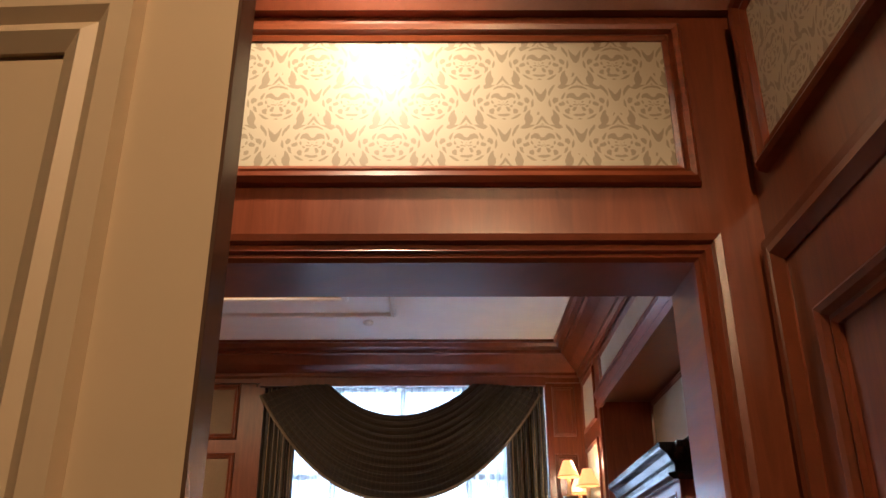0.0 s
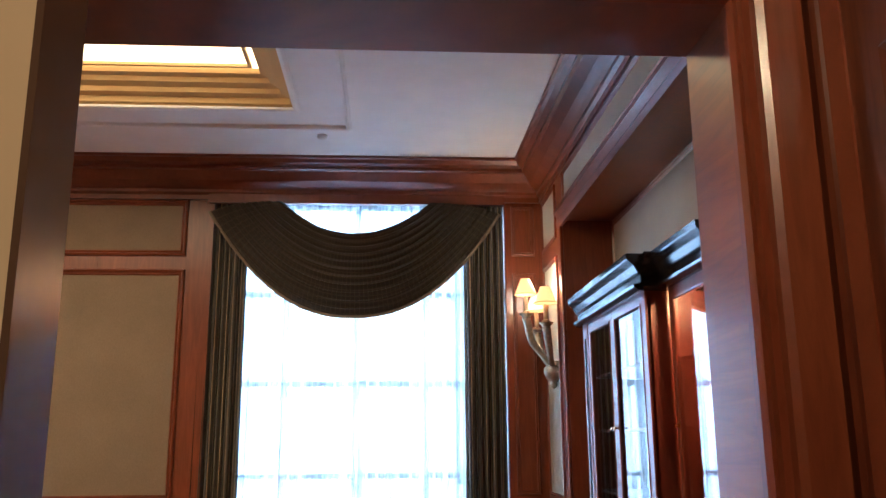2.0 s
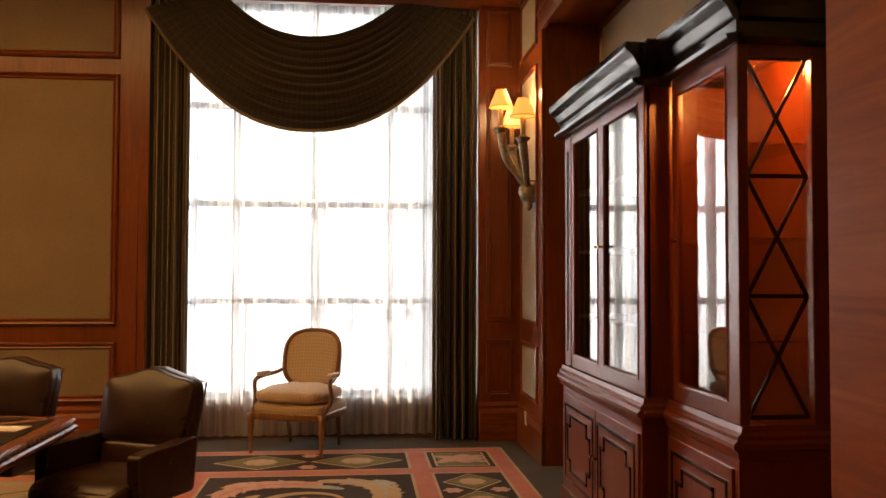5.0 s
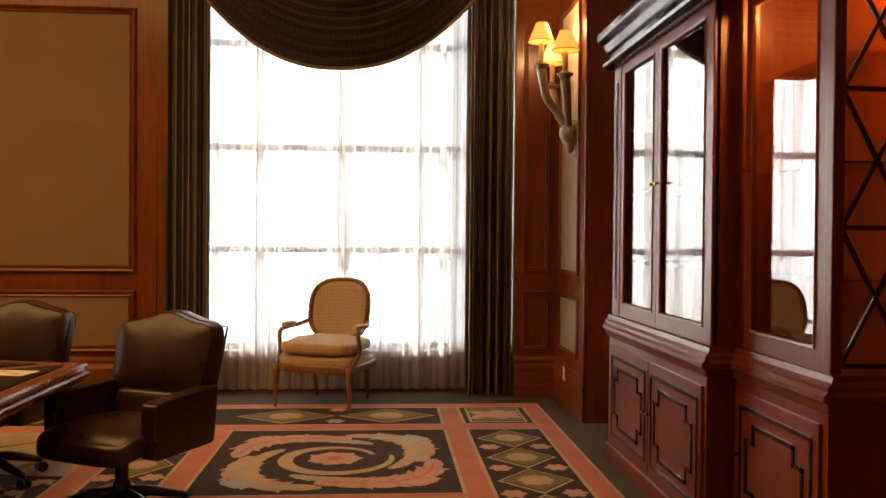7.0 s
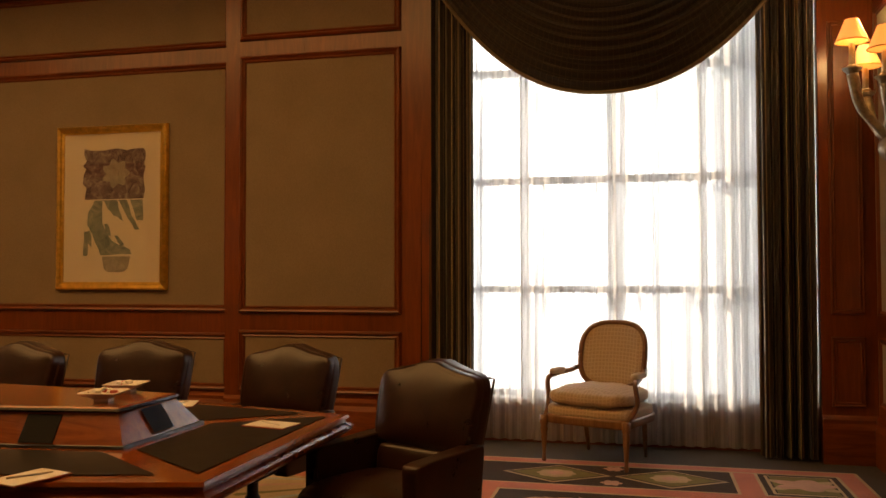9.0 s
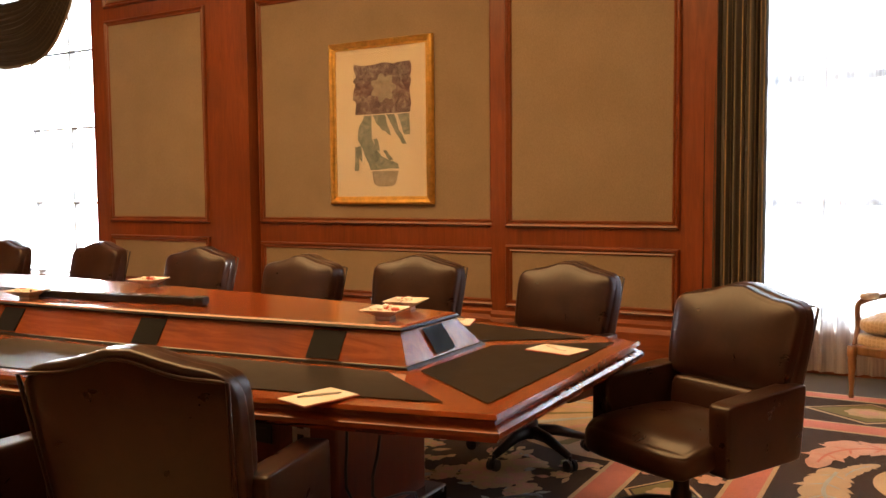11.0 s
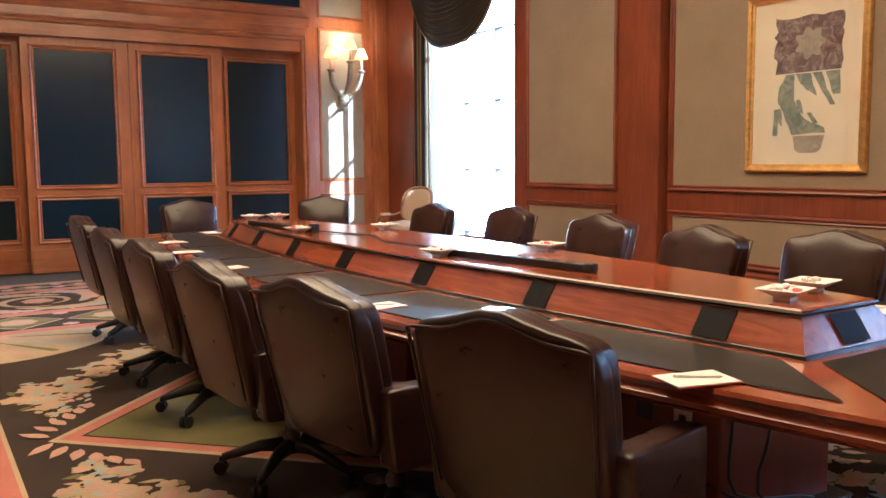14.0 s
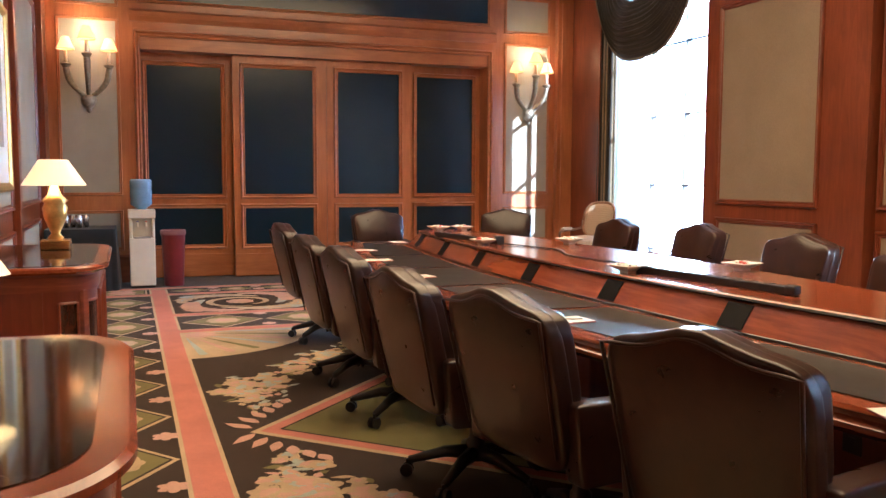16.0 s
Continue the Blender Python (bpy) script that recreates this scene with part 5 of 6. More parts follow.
def sideboard(x0, x1, y1):
    sb = thing("sideboard", "bow-ended mahogany sideboard with an inset dark marble top", "sideboard", "sideboards")
    y0 = SY + 0.04
    part("plinth", lofted([(bowed(x0, x1, y0, y1, 0.05), 0.0), (bowed(x0, x1, y0, y1, 0.05), 0.09)]), WOOD_C, sb)
    part("body", lofted([(bowed(x0, x1, y0, y1, 0.07), 0.09), (bowed(x0, x1, y0, y1, 0.07), 0.72)]), WOOD_C, sb)
    part("apron", lofted([(bowed(x0, x1, y0, y1, 0.055), 0.70), (bowed(x0, x1, y0, y1, 0.055), 0.79), (bowed(x0, x1, y0, y1, 0.03), 0.81)]), WOOD_H, sb)
    part("top_rim", lofted([(bowed(x0, x1, y0, y1, 0.02), 0.808), (bowed(x0, x1, y0, y1, 0.0), 0.82), (bowed(x0, x1, y0, y1, 0.0), 0.838), (bowed(x0, x1, y0, y1, 0.015), 0.85)]), WOOD_T, sb)
    part("marble_inset", lofted([(bowed(x0, x1, y0 + 0.09, y1, 0.085), 0.846), (bowed(x0, x1, y0 + 0.09, y1, 0.085), 0.853)]), MARBLE, sb)
    yf = y1 - 0.07
    w = (x1 - x0 - 0.7) / 3
    for k in range(3):
        a = x0 + 0.35 + w * k
        part("door", rect_moulding(face_s(yf), -(a + w - 0.05), -(a + 0.05), 0.16, 0.64, MOULD_S), WOOD_M, sb)
    edge = bowed(x0, x1, y0, y1, 0.066)
    rim = bowed(x0, x1, y0, y1, 0.050)
    for a, c in ((2, 11), (15, 24), (31, 40), (44, 52)):
        bm = bmesh.new()
        lo = [bm.verts.new((x, y, 0.17)) for x, y in edge[a:c]]
        hi = [bm.verts.new((x, y, 0.63)) for x, y in edge[a:c]]
        for p, q, u, v in zip(lo, lo[1:], hi[1:], hi):
            bm.faces.new((p, q, u, v))
        part("burl_panel", bm, BURL, sb, "dark figured veneer panel")
        part("panel_bead", tube([(x, y, 0.17) for x, y in edge[a:c]] + [(x, y, 0.63) for x, y in edge[a:c]][::-1] + [(*edge[a], 0.17)], 0.008, 6), WOOD_H, sb)
    for a in (12, 41):
        part("reeded_stile", lofted([([rim[a], rim[a + 2], edge[a + 3], edge[a - 1]], 0.10), ([rim[a], rim[a + 2], edge[a + 3], edge[a - 1]], 0.70)]), WOOD_H, sb)
    for sx, xx in ((-1, x0), (1, x1)):
        part("end_stile", boxes((xx + sx * -0.075 - 0.008, xx + sx * -0.075 + 0.008, y0 + 0.1, y0 + 0.16, 0.10, 0.70), (xx + sx * -0.075 - 0.008, xx + sx * -0.075 + 0.008, y1 - 0.42, y1 - 0.36, 0.10, 0.70)), WOOD_M, sb)
    return sb


sideboard(-6.40, -4.50, 2.42)
sideboard(-2.25, -0.62, 2.55)


def table_lamp(x, y, z, k, shade_mat):
    lp = thing("table_lamp", "brass urn table lamp with a lit cream shade", "lamp", "sideboard lamps")
    part("foot", boxes((x - 0.085 * k, x + 0.085 * k, y - 0.085 * k, y + 0.085 * k, z, z + 0.06 * k), bev=0.006), BRASS, lp)
    part("urn", lathe([(0.03 * k, z + 0.06 * k), (0.05 * k, z + 0.07 * k), (0.025 * k, z + 0.10 * k), (0.042 * k, z + 0.14 * k), (0.066 * k, z + 0.20 * k), (0.074 * k, z + 0.26 * k), (0.060 * k, z + 0.29 * k), (0.078 * k, z + 0.305 * k), (0.04 * k, z + 0.345 * k), (0.02 * k, z + 0.40 * k)], 20, x, y), GILT, lp, smooth=True)
    bm = lathe([(0.19 * k, z + 0.40 * k), (0.085 * k, z + 0.56 * k)], 32, x, y, caps=False)
    bm = lathe([(0.083 * k, z + 0.56 * k), (0.188 * k, z + 0.40 * k)], 32, x, y, bm, caps=False)
    part("shade", bm, shade_mat, lp, "glowing cream linen shade", True)
    bulb("lamp_bulb", (x, y, z + 0.47 * k), (5 if k > 0.8 else 1.0), (1.0, 0.62, 0.30), 0.04)


table_lamp(-5.85, 2.05, 0.853, 1.15, SHADE_Y)
table_lamp(-1.92, 2.10, 0.853, 0.6, SHADE_Y)

# ---- by the partition: draped table, tumblers, water cooler, bin ----
dt = thing("draped_table", "small side table under a black floor-length cloth", "table")
bm = bmesh.new()
cx0, cx1, cy0, cy1 = WX + 0.10, WX + 0.92, 1.62, 2.40
per = []
for k in range(96):
    t = k / 96 * 4
    u, v = ((t, 0), (1, t - 1), (3 - t, 1), (0, 4 - t))[int(t)]
    per.append((cx0 + (cx1 - cx0) * u, cy0 + (cy1 - cy0) * v))
mx, my = (cx0 + cx1) / 2, (cy0 + cy1) / 2
rings = []
for j in range(7):
    f = j / 6
    ring = []
    for k, (x, y) in enumerate(per):
        s = 1 + f * (0.05 + 0.05 * math.sin(k * 0.9) + 0.03 * math.sin(k * 0.37))
        ring.append(bm.verts.new((max(WX + 0.03, mx + (x - mx) * s), my + (y - my) * s, 0.75 - 0.74 * f)))
    rings.append(ring)
bm.faces.new(rings[0])
for a, b_ in zip(rings, rings[1:]):
    for k in range(96):
        bm.faces.new((a[k], a[(k + 1) % 96], b_[(k + 1) % 96], b_[k]))
part("tablecloth", bm, cloth("black_cloth", (0.004, 0.004, 0.005), (0.009, 0.009, 0.010), 160), dt, "black pleated tablecloth", True)
part("table_frame", boxes((cx0 + 0.03, cx1 - 0.03, cy0 + 0.03, cy1 - 0.03, 0.70, 0.74), (cx0 + 0.05, cx0 + 0.09, cy0 + 0.05, cy0 + 0.09, 0, 0.70), (cx1 - 0.09, cx1 - 0.05, cy1 - 0.09, cy1 - 0.05, 0, 0.70)), BLACK, dt)
for k in range(4):
    tb = thing("tumbler", "polished steel tumbler on the black cloth", "tumbler", "tumblers", m=pose(WX + 0.55 - 0.10 * (k % 2), 1.83 + 0.075 * k, 0.751))
    part("cup", lathe([(0.030, 0), (0.034, 0.005), (0.040, 0.15), (0.036, 0.155), (0.030, 0.02)], 18), STEEL, tb, smooth=True)
    part("band", lathe([(0.0415, 0.135), (0.0415, 0.145)], 18, caps=False), STEEL, tb, smooth=True)
wc = thing("water_cooler", "white floor-standing water cooler with a blue bottle", "water cooler", m=pose(WX + 0.56, 2.70, 0, 0, 0, -90))
WHITE = plain("white_plastic", (0.72, 0.70, 0.64), 0.35, vary=0.04)
part("body", boxes((-0.15, 0.15, -0.15, 0.15, 0.03, 0.62), (-0.15, 0.15, -0.15, 0.02, 0.62, 0.86), (-0.15, -0.11, 0.02, 0.15, 0.62, 0.86), (0.11, 0.15, 0.02, 0.15, 0.62, 0.86), (-0.16, 0.16, -0.16, 0.16, 0.86, 0.97), bev=0.012), WHITE, wc)
part("drip_tray", boxes((-0.10, 0.10, 0.04, 0.15, 0.615, 0.635), bev=0.003), plain("grey_plastic", (0.35, 0.35, 0.34), 0.4), wc)
for s, col in ((-1, (0.5, 0.08, 0.06)), (1, (0.08, 0.12, 0.5))):
    tp = part("tap", tube([(s * 0.05, 0.03, 0.80), (s * 0.05, 0.09, 0.80), (s * 0.05, 0.10, 0.76)], 0.013, 8), WHITE, wc)
    part("lever", boxes((s * 0.05 - 0.012, s * 0.05 + 0.012, 0.07, 0.11, 0.815, 0.83)), plain("tap_lever", col, 0.4), tp)
part("foot", boxes((-0.14, 0.14, -0.14, 0.14, 0, 0.03)), BLACK, wc)
m, nt, b = mat_base("blue_bottle")
b.inputs["Base Color"].default_value = (0.30, 0.52, 0.82, 1)
b.inputs["Roughness"].default_value = 0.12
b.inputs["Transmission Weight"].default_value = 0.4
n = noise_tex(nt, coords(nt), 18, 2)
bump(nt, b, n, 0.05, 0.004)
bt = part("bottle", lathe([(0.05, 0.965), (0.06, 0.985), (0.125, 1.03), (0.132, 1.05), (0.126, 1.10), (0.132, 1.12), (0.132, 1.20), (0.126, 1.22), (0.132, 1.24), (0.132, 1.32), (0.115, 1.345)], 24), m, wc, "translucent blue water bottle", True)
bn = thing("waste_bin", "dark red plastic waste bin with a grey liner", "bin", m=pose(WX + 0.55, 3.07, 0))
RED = plain("oxblood_plastic", (0.16, 0.018, 0.022), 0.35)
part("bucket", lathe([(0.115, 0.0), (0.12, 0.01), (0.145, 0.68), (0.15, 0.70), (0.14, 0.70), (0.11, 0.05)], 24), RED, bn, smooth=True)
part("liner", lathe([(0.152, 0.645), (0.156, 0.66), (0.154, 0.705), (0.142, 0.708), (0.135, 0.60)], 24, caps=False), plain("bin_liner", (0.24, 0.10, 0.11), 0.3), bn, "crumpled bin liner rim", True)

# ---- on the conference table ----
def dish(x, y):
    d = thing("mint_dish", "square white china dish of wrapped mints", "dish", "mint dishes", m=pose(x, y, 0.893, 0, 0, 12))
    bm = bmesh.new()
    lv = [(0.030, 0.0), (0.030, 0.012), (0.078, 0.040), (0.075, 0.043), (0.026, 0.018)]
    rg = [[bm.verts.new((sx * r, sy * r, z)) for sx, sy in ((-1, -1), (1, -1), (1, 1), (-1, 1))] for r, z in lv]
    for a, b_ in zip(rg, rg[1:]):
        for k in range(4):
            bm.faces.new((a[k], a[(k + 1) % 4], b_[(k + 1) % 4], b_[k]))
    bm.faces.new(rg[0][::-1])
    bm.faces.new(rg[-1])
    part("bowl", bm, CHINA, d)
    r2 = random.Random(int(x * 97))
    for k in range(7):
        sw = rbox(0.017, 0.011, 0.008, 3, 2)
        bmesh.ops.transform(sw, matrix=pose(r2.uniform(-0.04, 0.04), r2.uniform(-0.04, 0.04), 0.036 + r2.uniform(0, 0.012), r2.uniform(-20, 20), 0, r2.uniform(0, 180)), verts=sw.verts[:])
        part("mint", sw, PAPER if k % 6 else PAPER_R, d)


for x, y in ((-0.99, 5.20), (-1.06, 5.46), (-2.80, 5.60), (-2.90, 4.96), (-4.69, 5.60), (-4.80, 4.96), (-6.42, 5.20), (-6.38, 5.42)):
    dish(x, y)


def pad(x, y, r):
    p = thing("notepad", "white notepad with a pen on the leather inlay", "notepad", "notepads", m=pose(x, y, 0.7540, 0, 0, r))
    part("backing", boxes((-0.072, 0.072, -0.105, 0.105, 0.0, 0.003)), PAPER_R, p, "red card backing")
    part("paper_block", boxes((-0.070, 0.070, -0.105, 0.100, 0.0032, 0.006)), PAPER, p)
    part("pen", tube([(-0.03, -0.06, 0.010), (0.02, 0.06, 0.010), (0.025, 0.07, 0.010)], [0.004, 0.004, 0.001], 6), CHINA, p)


for x, y, r in ((-0.77, 4.50, -15), (-0.42, 5.57, 80), (-2.41, 4.34, 5), (-4.18, 4.24, 8), (-5.28, 4.30, -3), (-6.14, 4.42, 4), (-1.12, 6.02, 20), (-6.93, 4.97, 90)):
    pad(x, y, r)


def power_strip(p0, p1, sockets):
    a, b_ = Vector((*p0, 0.894)), Vector((*p1, 0.894))
    ln = (b_ - a).length
    ps = thing("power_strip", "long black multi-socket power strip", "power strip", "power strips", m=Matrix.Translation(a) @ Matrix.Rotation(math.atan2(b_.y - a.y, b_.x - a.x), 4, "Z"))
    part("housing", boxes((0, ln, -0.022, 0.022, 0.0, 0.035), bev=0.004), BLACK, ps)
    for k in range(sockets):
        x = 0.08 + (ln - 0.22) * k / (sockets - 1)
        part("socket", boxes((x - 0.018, x + 0.018, -0.016, 0.016, 0.035, 0.039)), plain("socket_face", (0.12, 0.12, 0.12), 0.25) if k == 0 else bpy.data.materials["socket_face"], ps)
    part("end_cap", rbox_at(0.03, 0.026, 0.022, 4, (ln - 0.02, 0, 0.022), 4), BLACK, ps)


power_strip((-2.96, 5.01), (-1.92, 5.15), 10)
power_strip((-5.80, 4.96), (-4.76, 5.06), 10)
cb = thing("power_cable", "thin black power cable lying across the table", "cable")
part("cord", tube(curve_pts([(-2.96, 5.01, 0.899), (-3.3, 5.16, 0.899), (-3.8, 5.12, 0.899), (-4.2, 5.25, 0.899), (-4.55, 5.18, 0.899), (-4.76, 5.07, 0.905)], 8), 0.005, 6), BLACK, cb, smooth=True)
part("plug", boxes((-4.78, -4.72, 5.03, 5.09, 0.894, 0.96), bev=0.008), BLACK, cb)

# cables under the near end of the table
for k in range(4):
    fc = thing("floor_cable", "loose coil of black power cable on the carpet", "cable", "floor cables")
    r3 = random.Random(40 + k)
    cx, cy = (-0.92, -0.62, -1.02, -0.77)[k], (5.15, 5.5, 4.95, 5.35)[k]
    pts = [(cx - 0.25, TYC - 0.30, 0.5), (cx - 0.2, TYC - 0.34, 0.25)]
    pts += [(cx + 0.18 * math.cos(a) + r3.uniform(-0.03, 0.03), cy + 0.15 * math.sin(a) + r3.uniform(-0.03, 0.03), 0.016 + 0.012 * q / 3 + (0.12 if q == 0 else 0)) for q, a in enumerate([0.6 * z + k for z in range(20)])]
    part("cord", tube(curve_pts(pts, 4), 0.006, 6), BLACK, fc, smooth=True)
    part("plug", boxes((pts[-1][0] - 0.03, pts[-1][0] + 0.03, pts[-1][1] - 0.02, pts[-1][1] + 0.02, 0.012, 0.045), bev=0.006), BLACK, fc)

# ---- small fixtures ----
sm = thing("smoke_detector", "small white ceiling smoke detector", "smoke detector")
part("housing", lathe([(0.05, CEIL - 0.001), (0.05, CEIL - 0.02), (0.035, CEIL - 0.035)], 16, 0.614, 7.955), WHITE, sm, smooth=True)
spk = thing("ceiling_speaker", "round white ceiling speaker grille", "ceiling speaker")
part("ring", lathe([(0.09, CEIL - 0.001), (0.085, CEIL - 0.012), (0.07, CEIL - 0.012), (0.07, CEIL - 0.004)], 20, 0.72, 5.97), WHITE, spk, smooth=True)
part("cross", boxes((0.649, 0.789, 5.968, 5.978, CEIL - 0.012, CEIL - 0.006), (0.714, 0.724, 5.903, 6.043, CEIL - 0.012, CEIL - 0.006)), BLACK, spk)
ou = thing("wall_outlet", "white wall outlet above the baseboard", "outlet")
part("plate", boxes((EX - 0.042, EX - 0.035, 8.48, 8.56, 0.22, 0.34), bev=0.002), WHITE, ou)
part("socket", boxes((EX - 0.045, EX - 0.042, 8.505, 8.535, 0.24, 0.32)), CHINA, ou)
dl = thing("downlight", "recessed brass downlight in the vestibule ceiling", "downlight")
part("trim_ring", lathe([(0.075, 3.499), (0.07, 3.49), (0.055, 3.49), (0.055, 3.499)], 20, 1.12, 1.36), BRASS, dl, smooth=True)
part("lens", lathe([(0.052, 3.497), (0.052, 3.494)], 20, 1.12, 1.36), glow("downlight_lens", (1.0, 0.78, 0.45), 6.0), dl)

dl2 = thing("downlight", "recessed brass downlight in the vestibule ceiling", "downlight")
part("trim_ring", lathe([(0.075, 3.499), (0.07, 3.49), (0.055, 3.49), (0.055, 3.499)], 20, 1.55, -0.70), BRASS, dl2, smooth=True)
part("lens", lathe([(0.052, 3.497), (0.052, 3.494)], 20, 1.55, -0.70), bpy.data.materials["downlight_lens"], dl2)


# ---- patterned carpet ----
GROUND = pile("carpet_brown_ground", (0.036, 0.019, 0.011))
PINK = pile("carpet_coral", (0.56, 0.20, 0.14))
SAND = pile("carpet_sand", (0.54, 0.40, 0.235))
OLIVE = pile("carpet_olive", (0.20, 0.18, 0.055))
BLUE = pile("carpet_slate_blue", (0.42, 0.46, 0.42))
BLUSH = pile("carpet_blush", (0.60, 0.36, 0.27))
CX0, CX1, CY0, CY1 = -10.12, 2.60, 2.12, 8.64
carpet = thing("carpet", "large figured carpet with coral bands, olive diamonds and floral sprays", "carpet", m=pose(0, 0, 0))
part("ground_weave", boxes((CX0, CX1, CY0, CY1, 0.0, 0.006)), GROUND, carpet)


class Layer:
    """Flat inlaid shapes of one yarn, a little above the ground weave."""

    def __init__(self, z):
        self.bm, self.z = bmesh.new(), z

    def poly(self, pts):
        self.z += 4e-6
        self.bm.faces.new([self.bm.verts.new((x, y, self.z)) for x, y in pts])

    def rect(self, x0, x1, y0, y1):
        self.poly([(x0, y0), (x1, y0), (x1, y1), (x0, y1)])

    def flower(self, x, y, r, petals=6, depth=0.22, rot=0.0, n=36, sx=1.0, sy=1.0):
        pts = []
        for k in range(n):
            a = 2 * math.pi * k / n
            q = r * (1 - depth + depth * abs(math.cos(petals * a / 2 + rot)))
            pts.append((x + sx * q * math.cos(a), y + sy * q * math.sin(a)))
        self.poly(pts)

    def leaf(self, x, y, ln, w, a):
        c, s = math.cos(a), math.sin(a)
        pts = []
        for t, h in ((0, 0), (0.2, 0.7), (0.45, 1), (0.7, 0.75), (1, 0), (0.7, -0.6), (0.45, -1), (0.2, -0.7)):
            u, v = ln * t, w * h
            pts.append((x + u * c - v * s, y + u * s + v * c))
        self.poly(pts)

    def ribbon(self, pts, ws):
        """A tapering curved band."""
        P = [Vector((p[0], p[1], 0)) for p in pts]
        lo, hi = [], []
        self.z += 4e-6
        for i, p in enumerate(P):
            d = (P[min(i + 1, len(P) - 1)] - P[max(i - 1, 0)]).normalized()
            nrm = Vector((-d.y, d.x, 0)) * ws[i]
            lo.append(self.bm.verts.new((p.x - nrm.x, p.y - nrm.y, self.z)))
            hi.append(self.bm.verts.new((p.x + nrm.x, p.y + nrm.y, self.z)))
        for i in range(len(P) - 1):
            self.bm.faces.new((lo[i], lo[i + 1], hi[i + 1], hi[i]))

    def done(self, name, mat):
        ob = part(name, self.bm, mat, carpet)
        ob["kind"] = "stuff"


sand, olive, pink = Layer(0.0068), Layer(0.0076), Layer(0.0076)
dark, sand2, blue, blush = Layer(0.0084), Layer(0.0092), Layer(0.0100), Layer(0.0108)


def band(x0, x1, y0, y1, e=0.022):
    sand.rect(x0 - e, x1 + e, y0 - e, y1 + e)
    pink.rect(x0, x1, y0, y1)


def diamond(x, y, rx, ry):
    for lay, k in ((sand, 1.0), (dark, 0.90), (olive2, 0.83)):
        lay.poly([(x - rx * k, y), (x, y - ry * k), (x + rx * k, y), (x, y + ry * k)])
    sand2.flower(x, y, min(rx, ry) * 0.46, 8, 0.16, sx=max(1, rx / ry * 0.8), sy=max(1, ry / rx * 0.8))
    blush.flower(x, y, min(rx, ry) * 0.24, 7, 0.3, sx=max(1, rx / ry * 0.7), sy=max(1, ry / rx * 0.7))


olive2 = Layer(0.0088)
pink2, sand3 = Layer(0.0116), Layer(0.0120)


def strip_x(x0, x1, y0, y1, n):
    """A run of diamonds along x with blush half flowers between."""
    w = (x1 - x0) / n
    for k in range(n):
        diamond(x0 + w * (k + 0.5), (y0 + y1) / 2, w * 0.49, (y1 - y0) * 0.47)
        for yy, s in ((y0 + 0.04, 1), (y1 - 0.04, -1)):
            if k:
                blush.flower(x0 + w * k, yy + s * 0.03, 0.075, 6, 0.3)


def strip_y(x0, x1, y0, y1, n):
    h = (y1 - y0) / n
    for k in range(n):
        diamond((x0 + x1) / 2, y0 + h * (k + 0.5), (x1 - x0) * 0.47, h * 0.49)
        for xx, s in ((x0 + 0.04, 1), (x1 - 0.04, -1)):
            if k:
                blush.flower(xx + s * 0.03, y0 + h * k, 0.075, 6, 0.3)


def corner_square(x0, x1, y0, y1):
    sand.rect(x0, x1, y0, y1)
    olive2.rect(x0 + 0.03, x1 - 0.03, y0 + 0.03, y1 - 0.03)
    dark.rect(x0 + 0.02, x1 - 0.02, y0 + 0.02, y1 - 0.02)
    blush.flower((x0 + x1) / 2, (y0 + y1) / 2, 0.17, 5, 0.4, sx=1.2)
    for sx in (-1, 1):
        for sy in (-1, 1):
            sand2.leaf((x0 + x1) / 2 + sx * 0.10, (y0 + y1) / 2 + sy * 0.06, 0.14, 0.045, math.atan2(sy * 0.7, sx))


def acanthus(lay, vein, pts, width, lobes):
    """A curling leaf with scalloped margins, a midrib and curled side lobes."""
    n = len(pts) - 1
    ws = [width * (0.25 + 0.75 * math.sin(math.pi * min(1, 0.12 + 0.88 * k / n)) ** 0.7) * (0.70 + 0.30 * abs(math.sin(lobes * math.pi * k / n))) for k in range(n + 1)]
    lay.ribbon(pts, ws)
    vein.ribbon(pts[2:-3], [0.10 * w for w in ws[2:-3]])
    for k in range(4, n - 4, max(3, n // lobes)):
        a = math.atan2(pts[k + 1][1] - pts[k][1], pts[k + 1][0] - pts[k][0])
        for s in (-1, 1):
            lay.leaf(pts[k][0], pts[k][1], ws[k] * 1.55, ws[k] * 0.34, a + s * 1.0)
            vein.leaf(pts[k][0], pts[k][1], ws[k] * 0.95, ws[k] * 0.07, a + s * 0.9)


